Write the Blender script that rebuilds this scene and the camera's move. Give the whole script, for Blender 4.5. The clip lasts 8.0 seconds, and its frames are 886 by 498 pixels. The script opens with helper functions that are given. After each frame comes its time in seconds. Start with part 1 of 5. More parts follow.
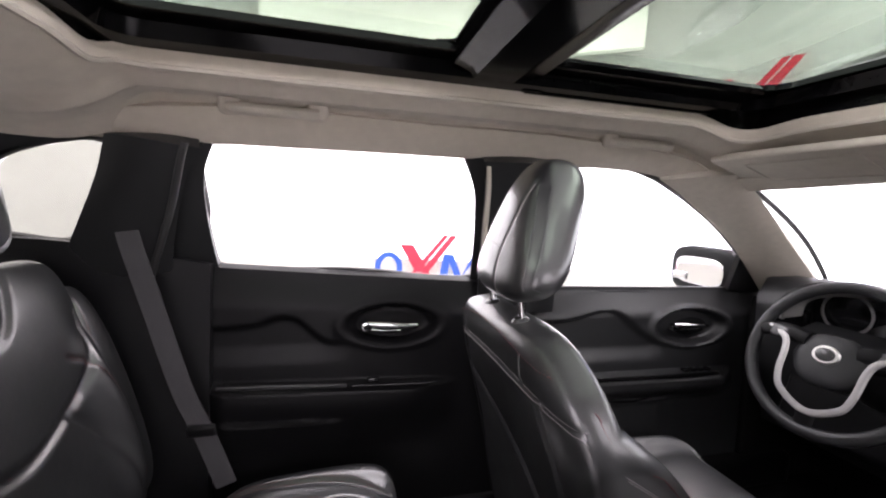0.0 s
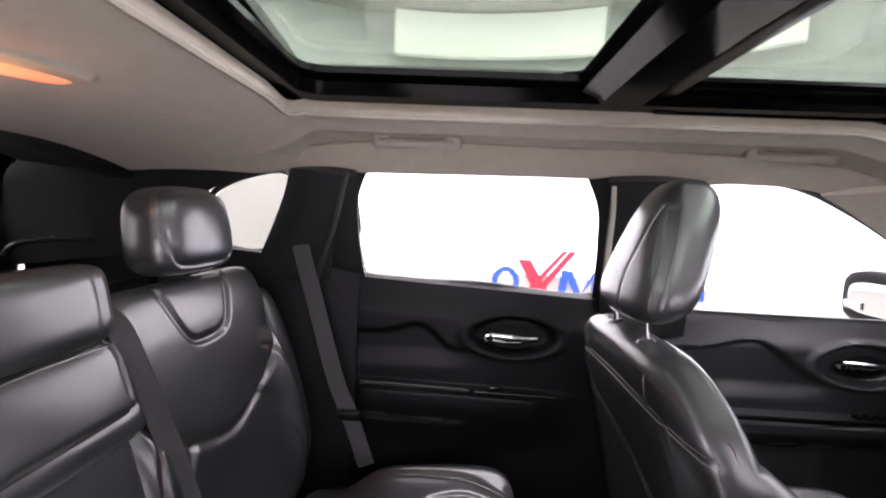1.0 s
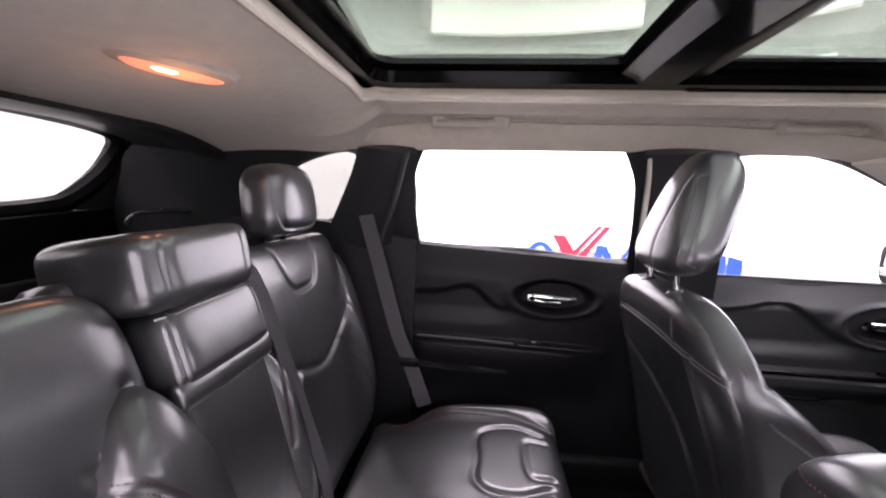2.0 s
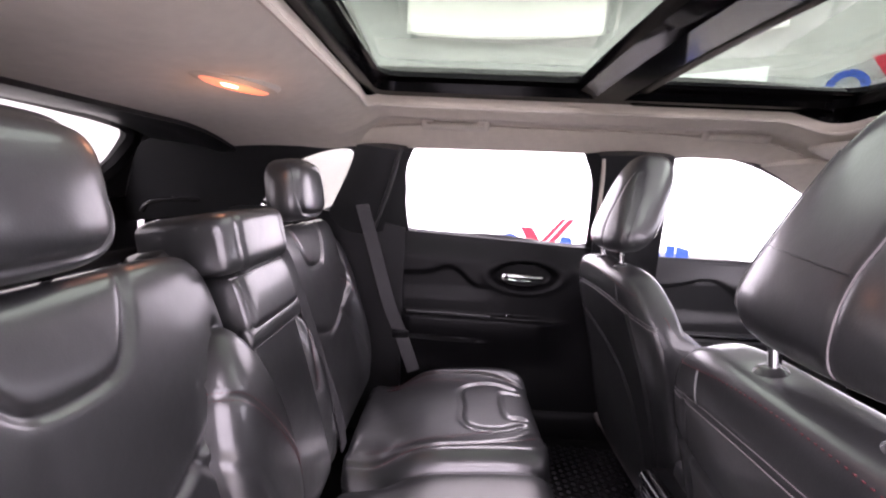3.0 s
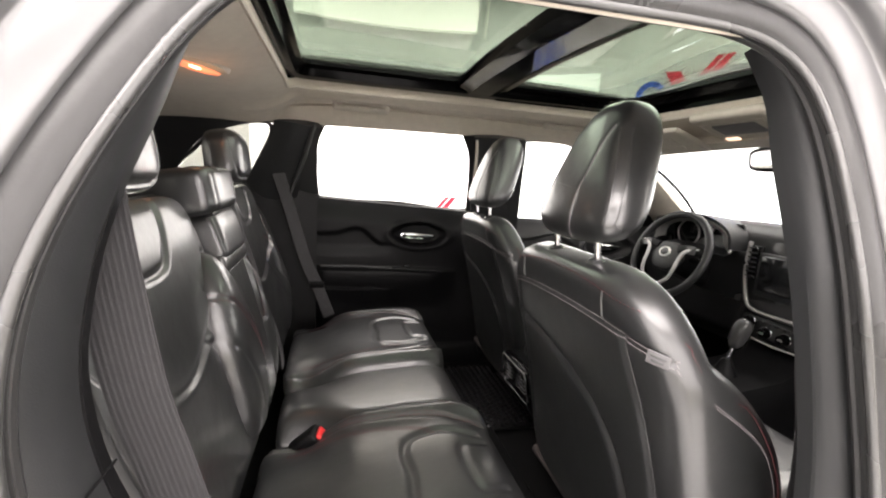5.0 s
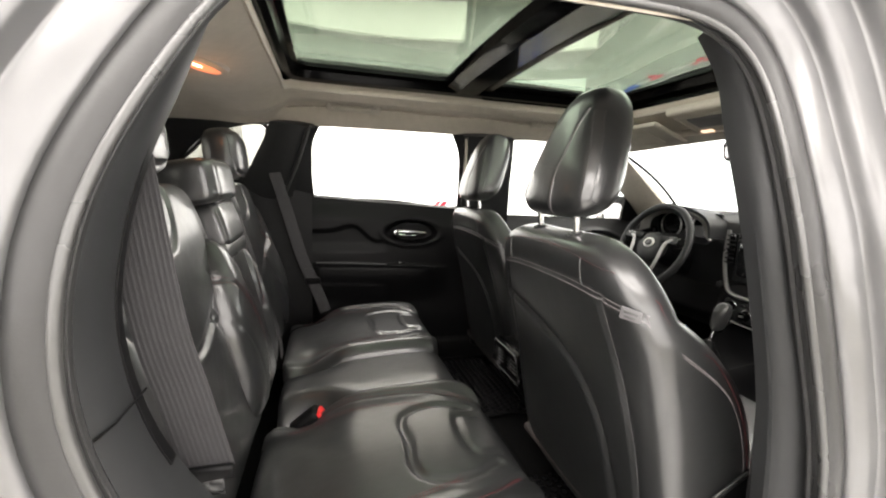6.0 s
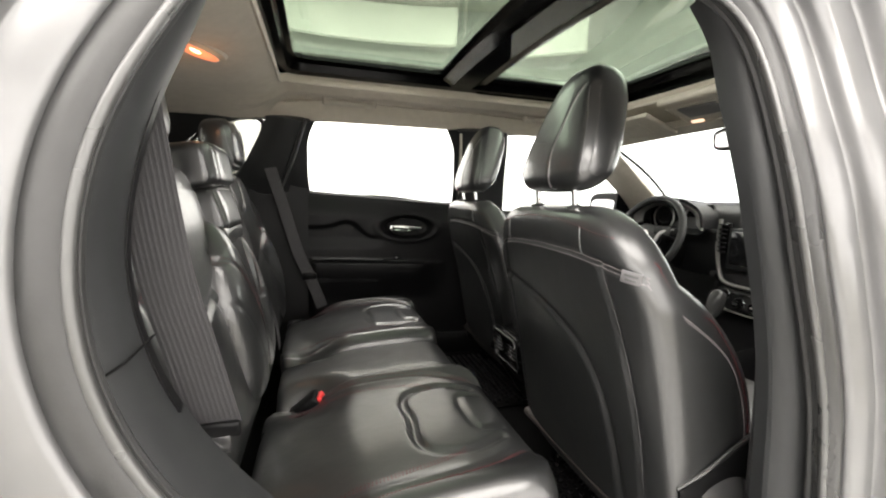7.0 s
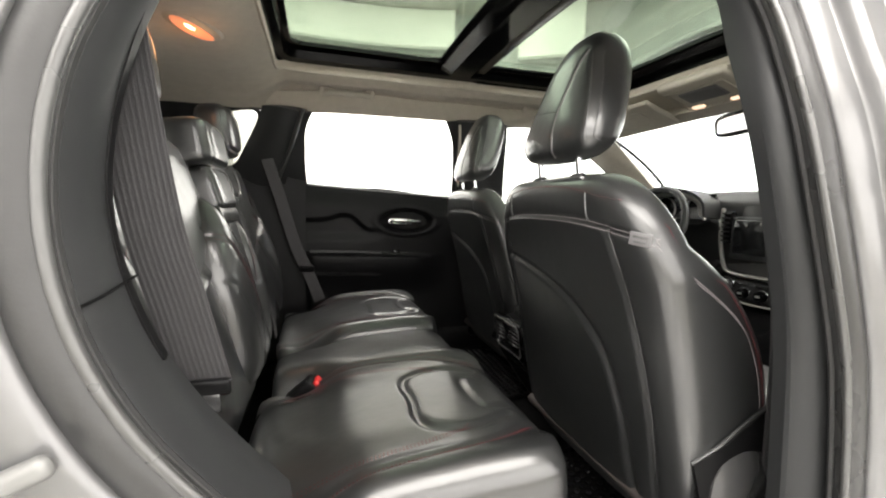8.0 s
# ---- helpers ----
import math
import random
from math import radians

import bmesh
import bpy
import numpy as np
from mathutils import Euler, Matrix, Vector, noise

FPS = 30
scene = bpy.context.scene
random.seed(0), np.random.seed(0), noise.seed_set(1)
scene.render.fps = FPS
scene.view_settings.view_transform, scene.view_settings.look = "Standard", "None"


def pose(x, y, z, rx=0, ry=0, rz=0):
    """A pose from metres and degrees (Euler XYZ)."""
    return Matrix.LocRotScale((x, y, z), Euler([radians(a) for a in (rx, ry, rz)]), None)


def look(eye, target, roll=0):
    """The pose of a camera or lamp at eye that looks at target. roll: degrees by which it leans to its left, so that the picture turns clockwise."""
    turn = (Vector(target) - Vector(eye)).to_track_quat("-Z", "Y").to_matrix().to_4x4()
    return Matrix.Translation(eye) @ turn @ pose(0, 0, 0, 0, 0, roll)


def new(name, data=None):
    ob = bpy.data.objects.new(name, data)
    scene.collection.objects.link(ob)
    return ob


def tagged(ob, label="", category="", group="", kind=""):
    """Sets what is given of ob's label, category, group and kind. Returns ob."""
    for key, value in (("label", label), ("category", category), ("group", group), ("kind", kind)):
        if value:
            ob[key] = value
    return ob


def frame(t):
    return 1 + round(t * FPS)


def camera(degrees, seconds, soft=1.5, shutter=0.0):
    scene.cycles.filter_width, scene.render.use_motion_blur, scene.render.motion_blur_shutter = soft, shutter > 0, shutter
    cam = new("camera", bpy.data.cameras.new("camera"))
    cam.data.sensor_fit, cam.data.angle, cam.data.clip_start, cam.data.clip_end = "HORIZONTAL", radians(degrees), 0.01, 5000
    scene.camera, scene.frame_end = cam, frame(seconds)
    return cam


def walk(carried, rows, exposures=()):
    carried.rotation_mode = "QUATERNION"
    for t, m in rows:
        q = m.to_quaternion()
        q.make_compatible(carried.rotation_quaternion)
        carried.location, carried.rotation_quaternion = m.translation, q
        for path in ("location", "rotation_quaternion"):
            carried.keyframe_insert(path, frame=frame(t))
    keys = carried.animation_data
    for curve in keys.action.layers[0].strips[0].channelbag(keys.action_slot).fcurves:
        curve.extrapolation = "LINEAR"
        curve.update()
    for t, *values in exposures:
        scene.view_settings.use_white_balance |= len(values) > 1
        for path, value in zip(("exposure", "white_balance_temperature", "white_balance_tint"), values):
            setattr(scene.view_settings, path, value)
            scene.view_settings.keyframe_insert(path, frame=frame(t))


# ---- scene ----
cam = camera(93.1, 8.0, 2.2)
METRES, EYE, TILT, LEAN, TURN = 1.05, 1.30, -6.0, -2.5, -14.0
ROWS = [
    (0.0, 0.0, 0.0, 0.0, 0.0, -0.0, -0.0),
    (0.5, -0.0045, -0.033, 0.0099, 8.96, 1.64, -0.93),
    (1.0, -0.0116, -0.0717, 0.0061, 15.58, 1.64, -1.61),
    (1.5, -0.0159, -0.1392, -0.0144, 20.17, -0.23, -1.47),
    (3.0, -0.0217, -0.4138, -0.0554, 15.29, -1.98, -1.66),
    (3.5, 0.0006, -0.5287, -0.0916, 11.3, -2.87, -1.42),
    (4.0, 0.0077, -0.6257, -0.1085, 6.78, -3.47, -1.19),
    (4.5, -0.0319, -0.6984, -0.116, 3.03, -3.72, -1.03),
    (5.0, -0.0356, -0.7447, -0.1383, -0.31, -3.71, -0.8),
    (6.5, -0.0384, -0.8116, -0.2235, -1.56, -1.78, 0.64),
    (7.0, -0.0467, -0.8102, -0.2576, -2.26, -1.23, 0.98),
    (7.5, -0.0493, -0.7982, -0.2938, -2.21, -0.21, 1.02),
    (8.0, -0.0514, -0.7854, -0.326, -2.47, -0.07, 1.32),
]
EXPOSURES = [
    (0.0, 0.25, 6450, 26), (1.5, 0.32, 6350, 30), (3.5, 0.54, 6350, 38), (4.0, 0.46, 6650, 28), (4.5, 0.33, 6880, 21), (6.5, 0.0, 6950, 12), (8.0, 0.0, 6900, 11),
]
walk(cam, [(t, pose(0, -0.343, EYE, TILT, LEAN, TURN) @ pose(METRES * x, METRES * y, METRES * z, 90 + pitch, roll, yaw)) for t, x, y, z, yaw, pitch, roll in ROWS], EXPOSURES)
# ---- light and studio air ----
world = bpy.data.worlds.new("studio_air")
world.use_nodes = True
world.node_tree.nodes["Background"].inputs[0].default_value = (0.9, 0.95, 1.0, 1)
world.node_tree.nodes["Background"].inputs[1].default_value = 0.05
scene.world = world


def area_lamp(name, where, target, sx, sy, watts, colour=(1, 1, 1)):
    lamp = bpy.data.lights.new(name, "AREA")
    lamp.shape, lamp.size, lamp.size_y, lamp.energy, lamp.color = "RECTANGLE", sx, sy, watts, colour
    ob = new(name, lamp)
    ob.matrix_world = look(where, target)
    return ob


# Area lamps added under the ceiling as unseen fill light.
CEIL_W = 155
for nm, px, py, sx, sy, k in (("ceiling_fill_light", -0.2, -2.3, 4.0, 1.3, 1.15), ("ceiling_fill_light", -0.2, 2.1, 4.0, 1.3, 0.9),
                              ("ceiling_fill_light", 2.5, 0.0, 1.2, 3.0, 0.8), ("ceiling_fill_light", -2.45, 0.0, 0.8, 3.0, 0.25),
                              ("ceiling_fill_light", 0.1, 0.0, 2.2, 1.8, 0.13)):
    area_lamp(nm, (px, py, 3.02), (px, py + 0.001, 0), sx, sy, CEIL_W * k)

# ---- materials ----


def material(name, colour, rough=0.5, metal=0.0, spec=0.5, grain=0.0, grain_scale=300.0, stain=0.0, stain_scale=6.0, bump=0.0, coat=0.0, voronoi=0.0, tint=None, sheen=0.0, coat_rough=0.08, swell=0.012):
    m = bpy.data.materials.new(name)
    m.use_nodes = True
    nt = m.node_tree
    b = nt.nodes["Principled BSDF"]
    b.inputs["Base Color"].default_value = (*colour, 1)
    b.inputs["Roughness"].default_value = rough
    b.inputs["Metallic"].default_value = metal
    b.inputs["Specular IOR Level"].default_value = spec
    b.inputs["Coat Weight"].default_value = coat
    b.inputs["Coat Roughness"].default_value = coat_rough
    b.inputs["Sheen Weight"].default_value = sheen
    co = nt.nodes.new("ShaderNodeTexCoord")
    if stain:
        n = nt.nodes.new("ShaderNodeTexNoise")
        n.inputs["Scale"].default_value, n.inputs["Detail"].default_value = stain_scale, 5
        nt.links.new(co.outputs["Object"], n.inputs["Vector"])
        r = nt.nodes.new("ShaderNodeMapRange")
        r.inputs["To Min"].default_value, r.inputs["To Max"].default_value = max(0.02, rough - stain), min(1, rough + stain)
        r.inputs["From Min"].default_value, r.inputs["From Max"].default_value = 0.3, 0.7
        nt.links.new(n.outputs["Fac"], r.inputs["Value"])
        nt.links.new(r.outputs["Result"], b.inputs["Roughness"])
        mx = nt.nodes.new("ShaderNodeMix")
        mx.data_type = "RGBA"
        c2 = tint or tuple(c * 0.78 for c in colour)
        mx.inputs["A"].default_value, mx.inputs["B"].default_value = (*colour, 1), (*c2, 1)
        nt.links.new(r.outputs["Result"], mx.inputs["Factor"])
        n2 = nt.nodes.new("ShaderNodeTexNoise")
        n2.inputs["Scale"].default_value, n2.inputs["Detail"].default_value = stain_scale * 9, 4
        nt.links.new(co.outputs["Object"], n2.inputs["Vector"])
        nt.links.new(n2.outputs["Fac"], mx.inputs["Factor"])
        nt.links.new(mx.outputs["Result"], b.inputs["Base Color"])
    if bump:
        if voronoi:
            g = nt.nodes.new("ShaderNodeTexVoronoi")
            g.inputs["Scale"].default_value = voronoi
            out = g.outputs["Distance"]
        else:
            g = nt.nodes.new("ShaderNodeTexNoise")
            g.inputs["Scale"].default_value, g.inputs["Detail"].default_value = grain_scale, 3
            out = g.outputs["Fac"]
        nt.links.new(co.outputs["Object"], g.inputs["Vector"])
        bp = nt.nodes.new("ShaderNodeBump")
        bp.inputs["Strength"].default_value, bp.inputs["Distance"].default_value = bump, 0.002
        nt.links.new(out, bp.inputs["Height"])
        if grain:
            g2 = nt.nodes.new("ShaderNodeTexNoise")
            g2.inputs["Scale"].default_value, g2.inputs["Detail"].default_value = 16, 3
            nt.links.new(co.outputs["Object"], g2.inputs["Vector"])
            bp2 = nt.nodes.new("ShaderNodeBump")
            bp2.inputs["Strength"].default_value, bp2.inputs["Distance"].default_value = grain, swell
            nt.links.new(g2.outputs["Fac"], bp2.inputs["Height"])
            nt.links.new(bp2.outputs["Normal"], bp.inputs["Normal"])
        nt.links.new(bp.outputs["Normal"], b.inputs["Normal"])
    return m


def glow(name, colour, strength, paint=1.0):
    m = bpy.data.materials.new(name)
    m.use_nodes = True
    b = m.node_tree.nodes["Principled BSDF"]
    b.inputs["Base Color"].default_value = (*(c * paint for c in colour), 1)
    b.inputs["Emission Color"].default_value = (*colour, 1)
    b.inputs["Emission Strength"].default_value = strength
    return m


def glass(name, colour, ior=1.45, rough=0.0):
    m = bpy.data.materials.new(name)
    m.use_nodes = True
    nt = m.node_tree
    nt.nodes.remove(nt.nodes["Principled BSDF"])
    t, g, f, p, mx = (nt.nodes.new(k) for k in ("ShaderNodeBsdfTransparent", "ShaderNodeBsdfGlossy", "ShaderNodeLayerWeight", "ShaderNodeMath", "ShaderNodeMixShader"))
    t.inputs[0].default_value = (*colour, 1)
    g.inputs["Roughness"].default_value = rough
    f.inputs[0].default_value = 0.5
    p.operation, p.inputs[1].default_value = "POWER", 5.0
    a = nt.nodes.new("ShaderNodeMath")
    a.operation, a.inputs[1].default_value, a.inputs[2].default_value = "MULTIPLY_ADD", 0.7, 0.02
    nt.links.new(f.outputs["Facing"], p.inputs[0])
    nt.links.new(p.outputs[0], a.inputs[0])
    nt.links.new(a.outputs[0], mx.inputs[0])
    nt.links.new(t.outputs[0], mx.inputs[1])
    nt.links.new(g.outputs[0], mx.inputs[2])
    nt.links.new(mx.outputs[0], nt.nodes["Material Output"].inputs[0])
    return m


LEATHER = material("black_leather", (0.0105, 0.0111, 0.0115), 0.40, spec=0.85, stain=0.07, stain_scale=7, bump=0.05, voronoi=420, grain=0.20, swell=0.009, coat=1.0, coat_rough=0.17)
LEATHER_SOFT = material("black_leather_back", (0.0145, 0.0152, 0.0157), 0.42, spec=0.75, stain=0.06, bump=0.05, voronoi=420, grain=0.14, swell=0.008, coat=1.0, coat_rough=0.20)
PLASTIC = material("black_grained_plastic", (0.0050, 0.0050, 0.0054), 0.42, spec=0.14, stain=0.05, bump=0.06, voronoi=700)
PLASTIC_SOFT = material("charcoal_soft_plastic", (0.0125, 0.0130, 0.0134), 0.38, spec=0.45, stain=0.04, bump=0.05, voronoi=800)
GLOSS = material("gloss_black", (0.008, 0.008, 0.009), 0.18, spec=0.6, stain=0.05)
SATIN = material("satin_black_metal", (0.003, 0.003, 0.0032), 0.14, spec=0.09, stain=0.06)
RUBBER = material("black_rubber", (0.022, 0.022, 0.022), 0.42, spec=0.5, stain=0.08, bump=0.1)
TRIM_GREY = material("grey_pillar_plastic", (0.022, 0.023, 0.024), 0.45, spec=0.4, stain=0.04, bump=0.05, voronoi=800)
SEAL = material("grey_door_seal", (0.030, 0.030, 0.030), 0.34, spec=0.5, stain=0.1, bump=0.15, grain_scale=180)
SEAL_GLOSS = material("highlight_seal_bead", (0.055, 0.055, 0.054), 0.28, spec=0.9, stain=0.04, stain_scale=9, bump=0.06, grain_scale=160)
HEADLINER = material("beige_headliner_cloth", (0.57, 0.515, 0.43), 0.9, spec=0.15, stain=0.03, stain_scale=4, bump=0.35, grain_scale=900, sheen=0.2)
BEIGE = material("beige_plastic", (0.53, 0.485, 0.41), 0.6, spec=0.4, stain=0.05, bump=0.1)
CARPET = material("black_carpet", (0.006, 0.006, 0.006), 0.95, spec=0.1, stain=0.03, bump=0.8, grain_scale=500)
MAT = material("black_rubber_mat", (0.005, 0.005, 0.005), 0.5, spec=0.25, stain=0.06, bump=0.1)
SILVER = material("silver_car_paint", (0.185, 0.185, 0.187), 0.30, metal=0.5, stain=0.015, stain_scale=2, bump=0.04, grain_scale=1500, coat=0.3)
CHROME = material("chrome", (0.75, 0.75, 0.76), 0.12, metal=1.0, stain=0.05)
BROWN_GREY = material("brown_grey_painted_tube", (0.060, 0.052, 0.050), 0.5, stain=0.06, stain_scale=10)
GREY_GLOSS = material("grey_gloss_plastic", (0.045, 0.045, 0.046), 0.25, spec=0.6, stain=0.05)
ALU = material("satin_aluminium_trim", (0.55, 0.54, 0.52), 0.35, metal=0.9, stain=0.06)
STRIKER = material("dull_zinc", (0.23, 0.23, 0.225), 0.45, metal=0.4, stain=0.1)
SATIN_SILVER = material("satin_silver_plastic", (0.42, 0.41, 0.405), 0.38, metal=0.3, stain=0.06)
BELT = material("charcoal_belt_webbing", (0.042, 0.041, 0.043), 0.55, spec=0.3, stain=0.05, bump=0.5, grain_scale=900)
RED = material("red_plastic", (0.75, 0.03, 0.03), 0.4, stain=0.05)
RED_THREAD = material("red_thread", (0.10, 0.014, 0.018), 0.6, stain=0.05)
PALE_THREAD = material("pale_thread", (0.22, 0.20, 0.205), 0.6, stain=0.05)
SCREEN = material("dark_screen", (0.012, 0.013, 0.014), 0.12, spec=0.6, stain=0.03)
TAGM = material("grey_label_cloth", (0.17, 0.165, 0.17), 0.6, stain=0.06)
TAGB = material("dark_label_print", (0.11, 0.11, 0.11), 0.6, stain=0.05)
MIRROR = material("mirror_glass", (0.72, 0.70, 0.72), 0.02, metal=1.0)
WHITE_WALL = material("white_studio_paint", (0.70, 0.70, 0.69), 0.75, stain=0.04, stain_scale=1.5)
BAND = material("cream_lower_wall_paint", (0.66, 0.65, 0.58), 0.6, stain=0.05, stain_scale=2)
GREY_CEIL = material("grey_ceiling_paint", (0.62, 0.60, 0.56), 0.85, stain=0.04, stain_scale=1.5)
FLOOR = material("pale_bounce_floor", (0.76, 0.76, 0.75), 0.35, stain=0.1, stain_scale=2)
BLUE_SIGN = material("blue_sign_vinyl", (0.03, 0.10, 0.52), 0.45, stain=0.04)
RED_SIGN = material("red_sign_vinyl", (0.70, 0.03, 0.06), 0.45, stain=0.04)
GREY_SIGN = material("grey_sign_vinyl", (0.42, 0.42, 0.44), 0.5, stain=0.04)
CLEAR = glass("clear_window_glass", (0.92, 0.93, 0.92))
# Slight tint added to dim the bright wall seen through the front glass.
DIMMED = glass("wall_dimming_glass", (0.86, 0.88, 0.87))
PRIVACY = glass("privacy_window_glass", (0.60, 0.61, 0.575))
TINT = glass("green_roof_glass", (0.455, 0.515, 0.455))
LAMP_AMBER = glow("amber_lamp_lens", (1.0, 0.33, 0.17), 0.60)
LAMP_HOT = glow("warm_bulb", (1.0, 0.80, 0.52), 5.0)
MAP_LAMP = glow("lit_map_lamp", (1.0, 0.74, 0.55), 1.4)
# Glow added to the booth walls as fill light for the cabin.
WALL_GLOW = glow("left_wall_glow", (1.0, 1.0, 1.0), 2.1, 0.6)
BACK_FILL = glow("unseen_back_fill", (1.0, 1.0, 1.0), 2.9, 0.6)
FRONT_FILL = glow("front_wall_fill", (0.97, 0.99, 1.0), 3.4, 0.55)
PANEL = glow("softbox_cloth", (1.0, 0.98, 0.93), 0.55)

# ---- mesh helpers ----


def V(*a):
    return Vector(a)


def mesh_of(verts, faces, smooth=40):
    me = bpy.data.meshes.new("mesh")
    me.from_pydata([tuple(v) for v in verts], [], faces)
    me.update()
    me.shade_smooth()
    if smooth:
        me.set_sharp_from_angle(angle=radians(smooth))
    return me


def part(name, data, mat, parent=None, label=""):
    """Links a mesh or a bmesh as one object under parent."""
    if isinstance(data, bmesh.types.BMesh):
        me = bpy.data.meshes.new(name)
        bmesh.ops.recalc_face_normals(data, faces=data.faces)
        data.to_mesh(me)
        data.free()
        me.shade_smooth()
        me.set_sharp_from_angle(angle=radians(40))
        data = me
    if not data.materials:
        data.materials.append(mat)
    ob = new(name, data)
    if parent is not None:
        ob.parent = parent
    if label:
        ob["label"] = label
    return ob


def thing(name, label, category, at=None, group="", kind=""):
    ob = new(name)
    if at is not None:
        ob.matrix_world = at
    return tagged(ob, label, category, group, kind)


def joined(*meshes):
    verts, faces = [], []
    for me in meshes:
        k = len(verts)
        verts += [v.co.copy() for v in me.vertices]
        faces += [[i + k for i in p.vertices] for p in me.polygons]
    return mesh_of(verts, faces)


def curve(points, n=40, closed=False):
    """Points along a smooth curve through the given ones, evenly spaced."""
    p = [Vector(q) for q in points]
    m = len(p)
    raw = []
    for i in range(m if closed else m - 1):
        a, b = p[i], p[(i + 1) % m]
        z = p[(i - 1) % m] if closed or i else a * 2 - b
        c = p[(i + 2) % m] if closed or i + 2 < m else b * 2 - a
        for k in range(16):
            t = k / 16
            raw.append(0.5 * (2 * a + (b - z) * t + (2 * z - 5 * a + 4 * b - c) * t * t + (3 * a - z - 3 * b + c) * t ** 3))
    raw.append(p[0] if closed else p[-1])
    return even(raw, n, closed)


def even(raw, n, closed=False):
    raw = [Vector(q) for q in raw]
    acc = [0.0]
    for a, b in zip(raw, raw[1:]):
        acc.append(acc[-1] + (b - a).length)
    out, j = [], 0
    for k in range(n):
        s = acc[-1] * k / (n if closed else n - 1)
        while j < len(acc) - 2 and acc[j + 1] < s:
            j += 1
        f = (s - acc[j]) / max(1e-9, acc[j + 1] - acc[j])
        out.append(raw[j].lerp(raw[j + 1], min(1, f)))
    return out


def frames_along(pts, closed, up):
    out = []
    for i, p in enumerate(pts):
        a = pts[i - 1] if closed or i else p
        b = pts[(i + 1) % len(pts)] if closed or i + 1 < len(pts) else p
        t = (b - a).normalized()
        s = t.cross(up)
        s = s.normalized() if s.length > 1e-4 else t.orthogonal().normalized()
        out.append((p, s, s.cross(t).normalized()))
    return out


def sweep(pts, profile, closed=False, up=V(0, 0, 1)):
    """A profile of (side, up) points swept along pts."""
    fr = frames_along(pts, closed, up)
    n, k = len(fr), len(profile)
    verts = [p + s * a + u * b for p, s, u in fr for a, b in profile]
    faces = [(i * k + j, i * k + (j + 1) % k, (i + 1) % n * k + (j + 1) % k, (i + 1) % n * k + j) for i in range(n if closed else n - 1) for j in range(k)]
    if not closed:
        faces += [tuple(range(k))[::-1], tuple(range((n - 1) * k, n * k))]
    return mesh_of(verts, faces)


def ring(r, n=10, ry=None):
    return [(r * math.cos(2 * math.pi * i / n), (ry or r) * math.sin(2 * math.pi * i / n)) for i in range(n)]


def tube(pts, r, n=8, closed=False, up=V(0, 0, 1), ry=None):
    return sweep(pts, ring(r, n, ry), closed, up)


def slab(grid, th, smooth=40):
    """A sheet through a grid of points, with a thickness to its back."""
    n, m = len(grid), len(grid[0])
    g = np.array([[tuple(p) for p in row] for row in grid])
    du, dv = np.gradient(g, axis=0), np.gradient(g, axis=1)
    nr = np.cross(du, dv)
    nr /= np.maximum(1e-9, np.linalg.norm(nr, axis=2, keepdims=True))
    verts = np.concatenate([g.reshape(-1, 3), (g - nr * th).reshape(-1, 3)]).tolist()
    k = n * m
    q = lambda i, j: i * m + j
    faces = []
    for i in range(n - 1):
        for j in range(m - 1):
            a, b, c, d = q(i, j), q(i + 1, j), q(i + 1, j + 1), q(i, j + 1)
            faces += [(a, b, c, d), (a + k, d + k, c + k, b + k)]
    rim = [q(i, 0) for i in range(n)] + [q(n - 1, j) for j in range(1, m)] + [q(i, m - 1) for i in range(n - 2, -1, -1)] + [q(0, j) for j in range(m - 2, 0, -1)]
    for a, b in zip(rim, rim[1:] + rim[:1]):
        faces.append((b, a, a + k, b + k))
    return mesh_of(verts, faces, smooth)


def strip(a, b, th, n=30, m=8, bulge=0.0, toward=None, smooth_ends=True):
    """A panel between two lines, bulged towards a direction."""
    pa, pb = (curve(a, n), curve(b, n)) if smooth_ends else (even(a, n), even(b, n))
    t = Vector(toward) if toward else V(0, 0, 0)
    return slab([[p.lerp(q, j / (m - 1)) + t * bulge * math.sin(math.pi * j / (m - 1)) for j in range(m)] for p, q in zip(pa, pb)], th)


def rbox(size, r=0.01, seg=3, at=None, taper=1.0):
    """A box with rounded edges, centred, its top scaled by taper."""
    bm = bmesh.new()
    bmesh.ops.create_cube(bm, size=1)
    for v in bm.verts:
        k = taper if v.co.z > 0 else 1
        v.co = V(v.co.x * size[0] * k, v.co.y * size[1] * k, v.co.z * size[2])
    bmesh.ops.bevel(bm, geom=list(bm.edges), offset=min(r, min(size) * 0.49), segments=seg, profile=0.5, affect="EDGES", clamp_overlap=True)
    if at is not None:
        bmesh.ops.transform(bm, matrix=at, verts=bm.verts)
    me = bpy.data.meshes.new("box")
    bmesh.ops.recalc_face_normals(bm, faces=bm.faces)
    bm.to_mesh(me)
    bm.free()
    me.shade_smooth()
    me.set_sharp_from_angle(angle=radians(50))
    return me


def lathe(profile, n=28, at=None):
    """(radius, height) points turned about z."""
    verts = [V(r * math.cos(2 * math.pi * i / n), r * math.sin(2 * math.pi * i / n), h) for i in range(n) for r, h in profile]
    k = len(profile)
    faces = [(i * k + j, (i + 1) % n * k + j, (i + 1) % n * k + j + 1, i * k + j + 1) for i in range(n) for j in range(k - 1)]
    faces += [tuple(i * k for i in range(n))[::-1], tuple(i * k + k - 1 for i in range(n))]
    me = mesh_of(verts, faces)
    if at is not None:
        me.transform(at)
    return me


def moved(me, m):
    me.transform(m)
    return me


